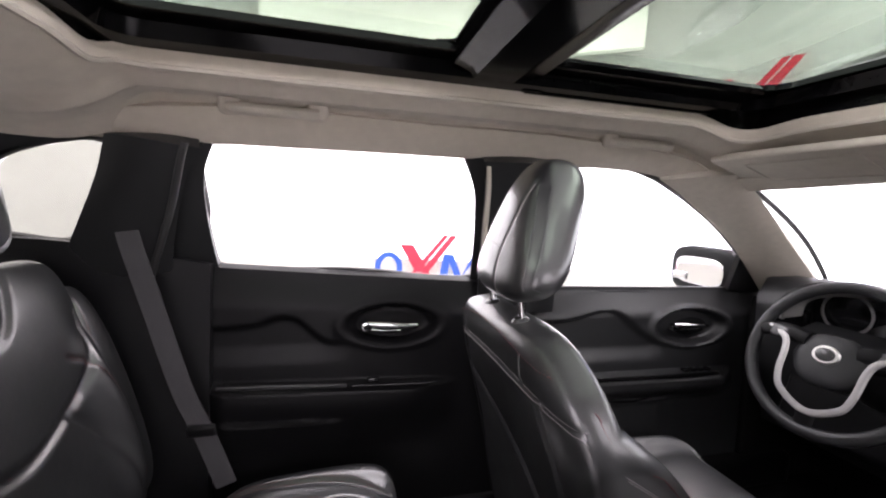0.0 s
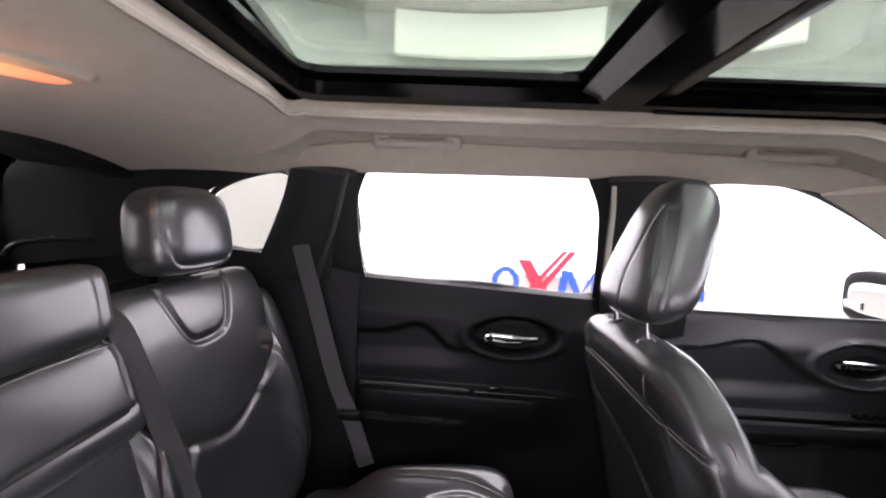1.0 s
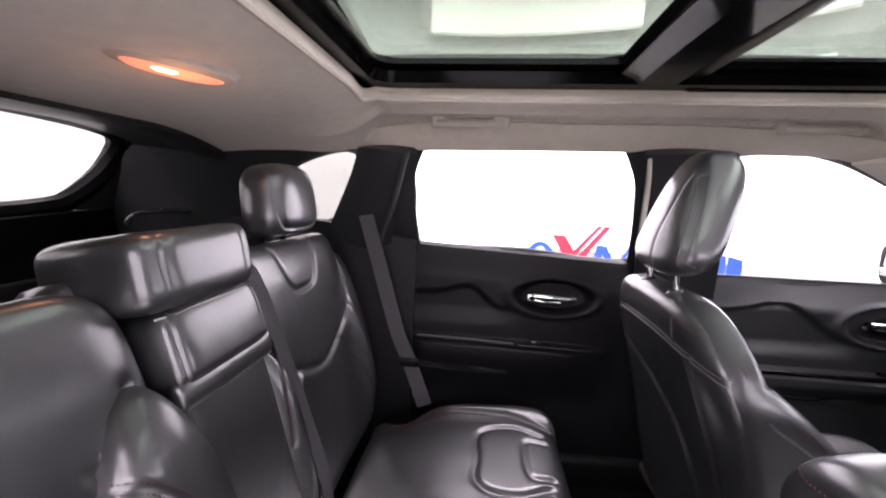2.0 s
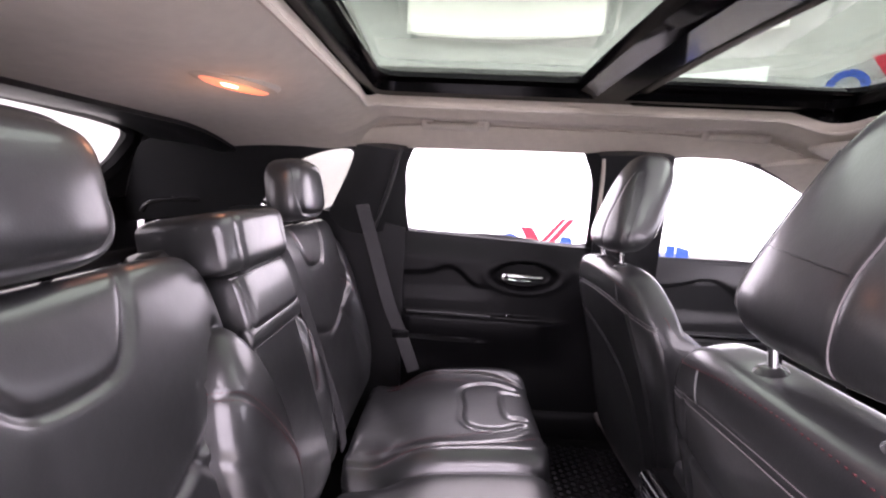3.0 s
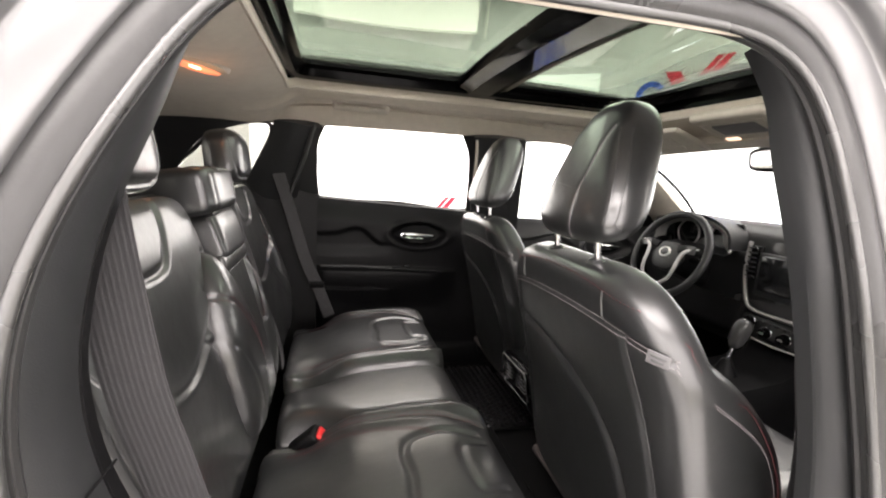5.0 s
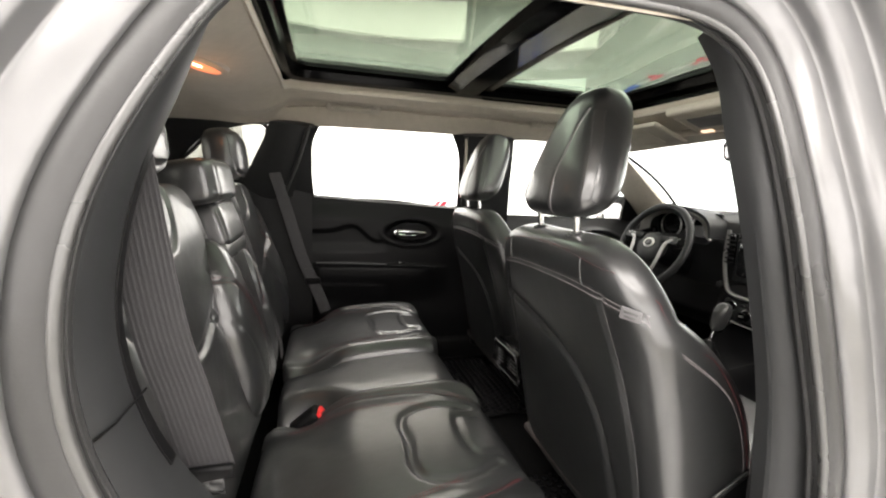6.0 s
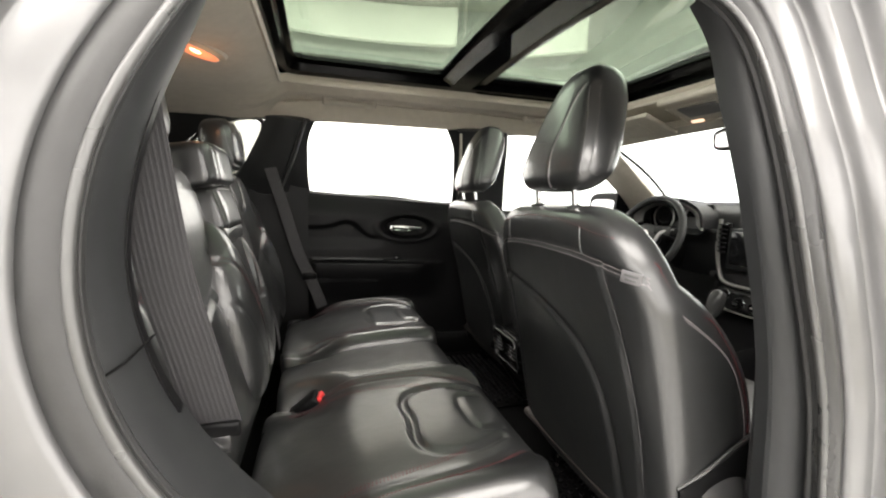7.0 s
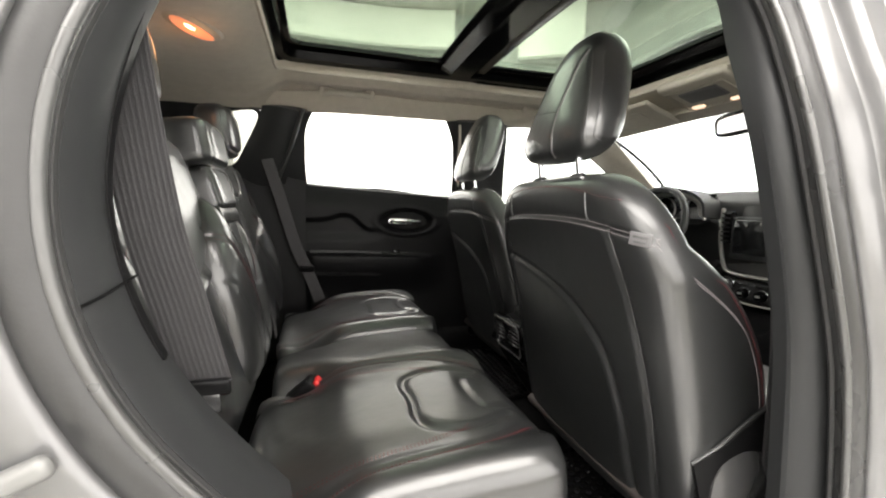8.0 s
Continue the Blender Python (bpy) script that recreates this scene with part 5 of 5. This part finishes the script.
part("centre_post_inner", slab([[p.lerp(q, f) for f in (0, 0.5, 1)] for p, q in zip(post_in, curve([(0.55, -0.64, 1.43), (0.57, -0.66, 1.36), (0.58, -0.68, 1.28), (0.60, -0.71, 1.18), (0.61, -0.75, 1.09), (0.64, -0.76, 0.89), (0.655, -0.76, 0.67), (0.66, -0.76, 0.50)], 36))], -0.02), TRIM_GREY, doorway)
part("top_lining", slab([[p.lerp(q, f) for f in (0, 0.25, 0.5, 0.75, 1)] for p, q in zip(
    curve([(-0.30, yj(1.42) + 0.01, 1.422), (-0.22, yj(1.43) + 0.01, 1.433), (-0.10, yj(1.435) + 0.01, 1.435), (0.10, yj(1.44) + 0.01, 1.439), (0.26, yj(1.44) + 0.01, 1.440), (0.325, yj(1.42) + 0.01, 1.424)], 30),
    curve([(-0.34, -0.60, 1.462), (-0.22, -0.60, 1.472), (-0.10, -0.60, 1.475), (0.10, -0.60, 1.475), (0.24, -0.60, 1.472), (0.31, -0.60, 1.450)], 30))], -0.015), HEADLINER, doorway, "beige lining over the doorway")
# striker low on the rear jamb, front door edge beyond the post
part("striker", rbox((0.072, 0.014, 0.017), 0.0068, 4, pose(-0.447, -0.847, 0.858, 0, -22, 0)), STRIKER, doorway, "worn metal door striker")
pdoor = thing("front_door", "closed silver front door seen past the post", "car door", group="doors")
part("door_skin", strip([V(0.57, -0.87, 1.06), V(1.1, -0.88, 1.05), V(1.6, -0.87, 1.03)], [V(0.62, -0.92, 0.40), V(1.1, -0.92, 0.40), V(1.6, -0.90, 0.40)], -0.03, 16, 8), SILVER, pdoor)
part("window_post", strip([V(0.435, yj(1.45) - 0.075, 1.47), V(0.455, yj(1.28) - 0.085, 1.28), V(0.455, yj(1.08) - 0.115, 1.08)], [V(0.475, yj(1.45) - 0.078, 1.47), V(0.497, yj(1.28) - 0.09, 1.28), V(0.50, yj(1.08) - 0.12, 1.08)], -0.01, 16, 5), GLOSS, pdoor, "gloss black pillar strip")
part("window_post", strip([V(0.485, yj(1.45) - 0.08, 1.47), V(0.507, yj(1.28) - 0.09, 1.28), V(0.51, yj(1.08) - 0.12, 1.08)], [V(0.53, yj(1.45) - 0.08, 1.47), V(0.555, yj(1.28) - 0.09, 1.28), V(0.56, yj(1.08) - 0.12, 1.08)], -0.01, 16, 5), SATIN, pdoor, "black window post")
part("bright_strip", tube(curve([(0.48, yj(1.45) - 0.086, 1.46), (0.502, yj(1.28) - 0.098, 1.28), (0.505, yj(1.08) - 0.128, 1.08)], 16), 0.003, 6), CHROME, pdoor, "thin chrome strip")
part("door_panel", strip([V(0.62, -0.80, 1.04), V(1.1, -0.80, 1.03), V(1.65, -0.80, 1.02)], [V(0.62, -0.77, 0.42), V(1.1, -0.77, 0.42), V(1.65, -0.77, 0.42)], 0.03, 16, 8), PLASTIC_SOFT, pdoor)
window("window_pane", FRONT_WIN, pdoor, -1)

# ---- front of the cabin ----
for sgn in (1, -1):
    part("front_pillar", strip([V(0.90, sgn * 0.695, 1.425), V(1.02, sgn * 0.715, 1.372), V(1.28, sgn * 0.778, 1.240), V(1.54, sgn * 0.855, 1.04)], [V(1.05, sgn * 0.60, 1.435), V(1.14, sgn * 0.615, 1.39), V(1.44, sgn * 0.68, 1.20), V(1.68, sgn * 0.74, 1.05)], -0.03 * sgn, 24, 8, 0.012, (-1, -sgn, 0)), BEIGE, body, "beige windscreen pillar trim")
wind = thing("windscreen", "clear laminated windscreen with dark rubber edge", "windscreen")
wa = curve([(1.10, -0.61, 1.405), (1.15, 0, 1.435), (1.10, 0.61, 1.405)], 20)
wb = curve([(1.70, -0.74, 1.05), (1.86, 0, 1.04), (1.70, 0.74, 1.05)], 20)
pane = part("pane", slab([[a.lerp(b, j / 7) + V(0.04, 0, 0.02) * math.sin(math.pi * j / 7) for j in range(8)] for a, b in zip(wa, wb)], 0.005), DIMMED, wind)
pane.visible_shadow = False
for e in (0, -1):
    part("edge_rubber", tube([wa[e].lerp(wb[e], j / 12) + V(0.04, 0, 0.02) * math.sin(math.pi * j / 12) for j in range(13)], 0.008, 6), RUBBER, wind)
part("header", strip([V(1.06, -0.64, 1.43), V(1.09, 0, 1.442), V(1.06, 0.64, 1.43)], [V(1.12, -0.62, 1.40), V(1.16, 0, 1.425), V(1.12, 0.62, 1.40)], -0.03, 20, 4), HEADLINER, headliner)

for sgn in (1, -1):
    v = thing("sun_visor", "folded beige sun visor under the header", "sun visor", pose(1.03, sgn * 0.385, 1.425, 0, 19, 0), group="sun visors")
    part("flap", rbox((0.175, 0.39, 0.020), 0.009, 3), BEIGE, v)
    part("arm", tube([V(0.075, -0.17, 0.012), V(0.075, 0.17, 0.012)], 0.006, 8), BEIGE, v)
    part("bracket", rbox((0.03, 0.05, 0.02), 0.006, 2, pose(0.075, sgn * 0.17, 0.015)), BEIGE, v)
    part("vanity_seam", tube([V(-0.05, -0.12, -0.0105), V(-0.05, 0.12, -0.0105), V(0.05, 0.12, -0.0105), V(0.05, -0.12, -0.0105)], 0.0015, 6, True, V(0, 0, 1)), BEIGE, v)
oc = thing("overhead_console", "beige overhead console with two lit map lamps", "overhead console", pose(1.045, 0.0, 1.451, 0, 17, 0))
part("housing", rbox((0.23, 0.27, 0.036), 0.017, 4), BEIGE, oc)
part("housing_lip", tube([V(a, b, -0.0175) for a, b in ((-0.08, -0.11), (-0.08, 0.11), (0.09, 0.11), (0.09, -0.11))], 0.004, 6, True), BEIGE, oc)
part("tray", rbox((0.07, 0.15, 0.012), 0.006, 2, pose(-0.03, 0, -0.018)), TAGM, oc, "grey switch panel")
for e in (-0.075, 0.075):
    part("lens", rbox((0.045, 0.05, 0.008), 0.004, 2, pose(0.055, e, -0.018)), MAP_LAMP, oc, "lit warm map lamp")
mir = thing("rear_view_mirror", "black rear view mirror on the windscreen", "mirror", pose(1.165, -0.03, 1.358, 0, -9, -13))
part("shell", moved(Pad(0.27, lambda v: 0.043 + 0 * v, 0.012, 0.03, n=4, top=5, wide=4).mesh(24, 24), pose(0, -0.135, 0, 90, 0, 180)), PLASTIC, mir)
part("mirror_glass", moved(Pad(0.235, lambda v: 0.031 + 0 * v, 0.003, 0.003, n=8, top=6, wide=4).mesh(20, 20), pose(-0.011, -0.1175, 0, 90, 0, 180)), MIRROR, mir, "silver mirror glass")
part("stem", tube(curve([(0.02, 0, 0.01), (0.04, 0, 0.03), (0.05, 0, 0.05)], 10), 0.012, 8), PLASTIC, mir)

dash = thing("dashboard", "black dashboard with screen, round vents and knobs", "dashboard")
sec = [(1.82, 1.045), (1.62, 1.09), (1.45, 1.115), (1.40, 1.105), (1.375, 1.06), (1.38, 0.95), (1.37, 0.86), (1.42, 0.78), (1.46, 0.62)]
part("top_and_face", slab([[V(x + 0.04 * (abs(y) / 0.76) ** 2, y, z - 0.02 * (abs(y) / 0.76) ** 2) for x, z in sec] for y in np.linspace(-0.76, 0.76, 40)], -0.02, 50), PLASTIC_SOFT, dash)
hood = curve([(1.27, 0.59, 1.02), (1.27, 0.57, 1.085), (1.27, 0.49, 1.125), (1.27, 0.39, 1.135), (1.27, 0.29, 1.125), (1.27, 0.21, 1.085), (1.27, 0.19, 1.02)], 30)
part("cluster_hood", slab([[p + V(0.24 * f, 0, -0.012 * f * f - 0.01 * f) for f in (0, 0.05, 0.3, 0.6, 1)] for p in hood], -0.012, 60), PLASTIC_SOFT, dash, "charcoal hood over the instruments")
part("cluster_trim", tube([p + V(0.01, 0, -0.01) for p in hood], 0.006, 8), ALU, dash, "satin silver surround of the instruments")
inner_hood = [V(1.300, 0.39 + (p.y - 0.39) * 0.80, 1.055 + (p.z - 1.055) * 0.74) for p in hood]
part("cluster_surround", slab([[(p + V(0.012, 0, -0.008)).lerp(q, f) for f in (0, 0.5, 1)] for p, q in zip(hood, inner_hood)], 0.006), ALU, dash, "satin silver dish round the instruments")
part("cluster_face", rbox((0.01, 0.36, 0.13), 0.004, 2, pose(1.37, 0.39, 1.055, 0, -8, 0)), SCREEN, dash)
part("cluster_ledge", slab([[V(1.30 + 0.06 * f, y, 0.985 + 0.02 * f) for f in (0, 0.5, 1)] for y in np.linspace(0.23, 0.55, 8)], 0.006), TRIM_GREY, dash)
for y in (0.30, 0.48):
    part("gauge_ring", tube([V(1.36, y + 0.060 * math.cos(a), 1.052 + 0.056 * math.sin(a)) for a in np.linspace(0, TAU, 33)[:-1]], 0.004, 6, True, V(1, 0, 0)), ALU, dash)
part("stack_bezel", slab([[V(1.345 + 0.02 * abs(u), u * w, z) for u, w in ((-1, k), (-0.5, k), (0, k), (0.5, k), (1, k))] for z, k in ((1.07, 0.10), (1.06, 0.150), (0.935, 0.155), (0.82, 0.14), (0.795, 0.10))], -0.02), GREY_GLOSS, dash)
part("screen_bezel", rbox((0.014, 0.215, 0.165), 0.008, 3, pose(1.334, 0, 0.945)), TRIM_GREY, dash, "grey screen surround")
bz = curve([(1.338, 0.155, 1.06), (1.338, 0.158, 0.94), (1.338, 0.135, 0.835), (1.336, 0.10, 0.805), (1.334, 0, 0.80), (1.336, -0.10, 0.805), (1.338, -0.135, 0.835), (1.338, -0.158, 0.94), (1.338, -0.155, 1.06)], 50)
part("stack_trim", tube(bz, 0.008, 8), ALU, dash, "satin silver frame round the screen")
part("screen", rbox((0.012, 0.19, 0.135), 0.006, 2, pose(1.328, 0, 0.95)), SCREEN, dash, "dark touch screen")
for e in (-1, 1):
    part("vent_cup", rbox((0.02, 0.045, 0.13), 0.01, 3, pose(1.34, e * 0.125, 0.985)), SATIN, dash)
    for k in range(7):
        part("vent_slat", rbox((0.014, 0.036, 0.005), 0.002, 1, pose(1.328, e * 0.131, 0.930 + 0.018 * k, 0, 20, 0)), GREY_GLOSS, dash)
part("control_panel", rbox((0.02, 0.28, 0.085), 0.01, 3, pose(1.345, 0, 0.745, 0, 12, 0)), PLASTIC_SOFT, dash)
for y, z in ((0.10, 0.76), (0.035, 0.735), (-0.035, 0.735), (-0.10, 0.76)):
    k = part("knob", lathe([(0.001, 0.024), (0.016, 0.024), (0.018, 0.018), (0.021, 0.0)], 24, pose(1.335, y, z, 0, -90, 0)), SATIN, dash)
    part("knob_ring", tube([V(1.332, y + 0.022 * math.cos(a), z + 0.022 * math.sin(a)) for a in np.linspace(0, TAU, 25)[:-1]], 0.0025, 6, True, V(1, 0, 0)), CHROME, dash)
    part("knob_mark", rbox((0.002, 0.018, 0.006), 0.001, 1, pose(1.309, y, z)), ALU, dash)
for k in range(5):
    part("button", rbox((0.006, 0.018, 0.010), 0.002, 1, pose(1.330, 0.055 - 0.0275 * k, 0.772)), GREY_GLOSS, dash)
part("start_button", lathe([(0.001, 0.010), (0.014, 0.009), (0.017, 0.0)], 20, pose(1.352, 0.175, 0.83, 0, -90, 0)), GREY_GLOSS, dash)
part("panel_strip", tube([V(1.332, 0.13, 0.700), V(1.330, 0, 0.694), V(1.332, -0.13, 0.700)], 0.004, 8), ALU, dash, "satin strip under the climate panel")
for y in (0.62, -0.62):
    part("side_vent", rbox((0.03, 0.10, 0.07), 0.015, 3, pose(1.36, y, 1.0)), SATIN, dash)
part("knee_panel", rbox((0.05, 0.46, 0.22), 0.03, 3, pose(1.40, 0.40, 0.78, 0, 15, 0)), PLASTIC, dash)

wheel = thing("steering_wheel", "black leather steering wheel with silver spokes", "steering wheel", pose(1.18, 0.39, 0.965, 0, 22, 0))
part("rim", tube([V(0, 0.188 * math.cos(a), 0.188 * math.sin(a)) for a in np.linspace(0, TAU, 49)[:-1]], 0.0155, 12, True, V(1, 0, 0)), TRIM_GREY, wheel)
hub = part("hub", moved(Pad(0.135, lambda v: 0.082 - 0.02 * np.abs(2 * v - 1.0), 0.02, 0.035, n=2.6, top=3, wide=3).mesh(36, 36), pose(0, 0, -0.075, 0, 0, 180)), TRIM_GREY, wheel, "charcoal airbag cover")
part("badge", lathe([(0.001, 0.006), (0.028, 0.005), (0.031, 0.0)], 28, pose(-0.020, 0, 0.004, 0, -90, 0) @ Matrix.Diagonal((0.75, 1.0, 1, 1))), ALU, wheel, "oval silver badge")
part("badge_face", lathe([(0.001, 0.0075), (0.020, 0.007), (0.022, 0.0055)], 24, pose(-0.020, 0, 0.004, 0, -90, 0) @ Matrix.Diagonal((0.75, 1.0, 1, 1))), GREY_GLOSS, wheel)
for e in (-1, 1):
    part("spoke", tube(curve([(-0.008, e * 0.055, 0.03), (-0.010, e * 0.11, 0.038), (-0.002, e * 0.175, 0.03)], 14), 0.014, 8, ry=0.02), PLASTIC, wheel)
    part("button_pad", rbox((0.012, 0.05, 0.035), 0.006, 2, pose(-0.018, e * 0.12, 0.03)), GREY_GLOSS, wheel)
part("spoke_trim", tube(curve([(-0.012, -0.155, 0.040), (-0.022, -0.105, 0.022), (-0.024, -0.089, -0.010), (-0.023, -0.084, -0.070), (-0.018, -0.066, -0.112), (-0.010, 0.0, -0.142), (-0.018, 0.066, -0.112), (-0.023, 0.084, -0.070), (-0.024, 0.089, -0.010), (-0.022, 0.105, 0.022), (-0.012, 0.155, 0.040)], 80), 0.0085, 8, up=V(1, 0, 0), ry=0.006), SATIN_SILVER, wheel, "satin silver trim round the lower spokes")
part("lower_spoke", tube([V(-0.004, 0, -0.135), V(0, 0, -0.185)], 0.022, 10, ry=0.010), PLASTIC, wheel)
part("column", tube([V(0.03, 0, -0.005), V(0.22, 0, -0.01)], 0.055, 16), PLASTIC, wheel)
for e in (-1, 1):
    part("stalk", tube([V(0.07, e * 0.05, 0.01), V(0.065, e * 0.14, 0.03)], 0.008, 8), PLASTIC, wheel)

con = thing("centre_console", "black centre console with gear lever and rear vents", "console")
part("tunnel", slab([[V(x, y, z) for y, z in ((-0.13, lo), (-0.125, h - 0.03), (-0.11, h), (0, h + 0.004), (0.11, h), (0.125, h - 0.03), (0.13, lo))] for x, h, lo in ((0.34, 0.62, 0.58), (0.36, 0.66, 0.55), (0.45, 0.67, 0.42), (0.50, 0.67, 0.36), (0.70, 0.66, 0.36), (0.76, 0.58, 0.36), (1.0, 0.57, 0.36), (1.25, 0.60, 0.36), (1.42, 0.68, 0.36))], -0.02, 35), PLASTIC, con)
part("armrest_lid", moved(Pad(0.32, lambda v: 0.115 + 0 * v, 0.035, 0.03, n=4, top=5, wide=7).mesh(30, 30), flat(0.38, 0, 0.69)), LEATHER, con, "padded leather armrest lid")
part("shift_plate", rbox((0.17, 0.13, 0.012), 0.006, 2, pose(1.10, 0.0, 0.582)), SATIN_SILVER, con, "satin silver gear lever surround")
part("boot", lathe([(0.050, 0), (0.042, 0.02), (0.036, 0.03), (0.025, 0.05), (0.016, 0.07), (0.012, 0.075)], 20, pose(1.13, 0.0, 0.588)), PLASTIC, con, "leather gaiter")
part("lever", tube([V(1.13, 0, 0.65), V(1.16, 0, 0.73)], 0.008, 10), CHROME, con)
part("lever_knob", moved(Pad(0.115, lambda v: 0.020 + 0.014 * v, 0.034, 0.030, n=2.4, top=2.6, wide=2.6).mesh(24, 24), pose(1.150, 0, 0.695, 0, 18, 0)), GREY_GLOSS, con, "glossy dark grey gear lever knob")
part("drive_dial", lathe([(0.001, 0.02), (0.022, 0.019), (0.026, 0.0)], 24, pose(1.03, -0.06, 0.585)), SATIN, con)
rv = part("rear_vent_housing", rbox((0.035, 0.19, 0.12), 0.018, 3, pose(0.335, 0, 0.640, 0, -10, 0)), SATIN, con)
for e in (-0.05, 0.05):
    for k in range(5):
        part("vent_slat", rbox((0.012, 0.065, 0.004), 0.0015, 1, pose(0.316, e, 0.632 + 0.011 * k, 0, 15, 0)), GREY_GLOSS, rv)
part("vent_rim", moved(tube([V(0, 0.084 * c, 0.049 * d) for c, d in ((-1, -0.7), (-0.9, -1), (0.9, -1), (1, -0.7), (1, 0.7), (0.9, 1), (-0.9, 1), (-1, 0.7))], 0.0035, 8, True), pose(0.317, 0, 0.643, 0, -10, 0)), GREY_GLOSS, rv, "shiny grey rim round the vents")
part("socket_cover", rbox((0.015, 0.16, 0.05), 0.007, 2, pose(0.352, 0, 0.563, 0, -40, 0)), SATIN, con)

for sgn in (1, -1):
    part("kick_panel", rbox((0.40, 0.03, 0.70), 0.01, 2, pose(1.62, sgn * 0.79, 0.68)), CARPET, body)
# rubber mats with studs, behind the front seats
for sgn in (1, -1):
    m = thing("floor_mat", "black rubber floor mat with round studs", "floor mat", pose(0.30, sgn * 0.42, 0.352), group="floor mats")
    part("sheet", rbox((0.48, 0.50, 0.014), 0.006, 2), MAT, m)
    stud = lathe([(0.0085, 0.0), (0.0075, 0.005), (0.001, 0.0065)], 8)
    bmv, bmf = [], []
    for i in range(19):
        for j in range(20):
            k = len(bmv)
            off = V(-0.225 + 0.025 * i, -0.235 + 0.0245 * j + (0.012 if i % 2 else 0), 0.007)
            bmv += [v.co + off for v in stud.vertices]
            bmf += [[q + k for q in p.vertices] for p in stud.polygons]
    tagged(part("studs", mesh_of(bmv, bmf), GLOSS, m), kind="stuff")
    bpy.data.meshes.remove(stud)
tm = thing("floor_mat", "black rubber mat over the floor tunnel", "floor mat", pose(0.20, 0, 0.36), group="floor mats")
part("sheet", rbox((0.26, 0.34, 0.03), 0.012, 2), MAT, tm)

# outer body ahead of the windscreen, and the wheels that carry the car
part("bonnet", slab([[V(1.80 + 0.78 * i / 9, -0.84 + 1.68 * j / 15, 1.02 - 0.20 * (i / 9) ** 1.8 - 0.05 * (abs(-1 + 2 * j / 15)) ** 3) for j in range(16)] for i in range(10)], 0.02), SILVER, body)
part("bumper", rbox((0.16, 1.68, 0.46), 0.06, 4, pose(2.58, 0, 0.54)), SILVER, body)
part("rear_bumper", rbox((0.14, 1.70, 0.40), 0.06, 4, pose(-1.38, 0, 0.55)), SILVER, body)
for sgn in (1, -1):
    part("fender", strip([V(1.80, sgn * 0.87, 1.0), V(2.2, sgn * 0.86, 0.94), V(2.56, sgn * 0.80, 0.80)], [V(1.80, sgn * 0.90, 0.70), V(2.2, sgn * 0.89, 0.70), V(2.56, sgn * 0.82, 0.66)], 0.02 * sgn, 16, 5), SILVER, body)
    for x in (-0.92, 2.12):
        w = part("wheel", moved(lathe([(0.10, -0.09), (0.22, -0.10), (0.235, -0.08), (0.235, 0.08), (0.22, 0.10), (0.10, 0.06)], 36), pose(x, sgn * 0.80, 0.345, 90)), ALU, body)
        part("tyre", moved(lathe([(0.235, -0.10), (0.30, -0.112), (0.337, -0.10), (0.345, -0.06), (0.345, 0.06), (0.337, 0.10), (0.30, 0.112), (0.235, 0.10)], 40), pose(x, sgn * 0.80, 0.345, 90)), RUBBER, w)
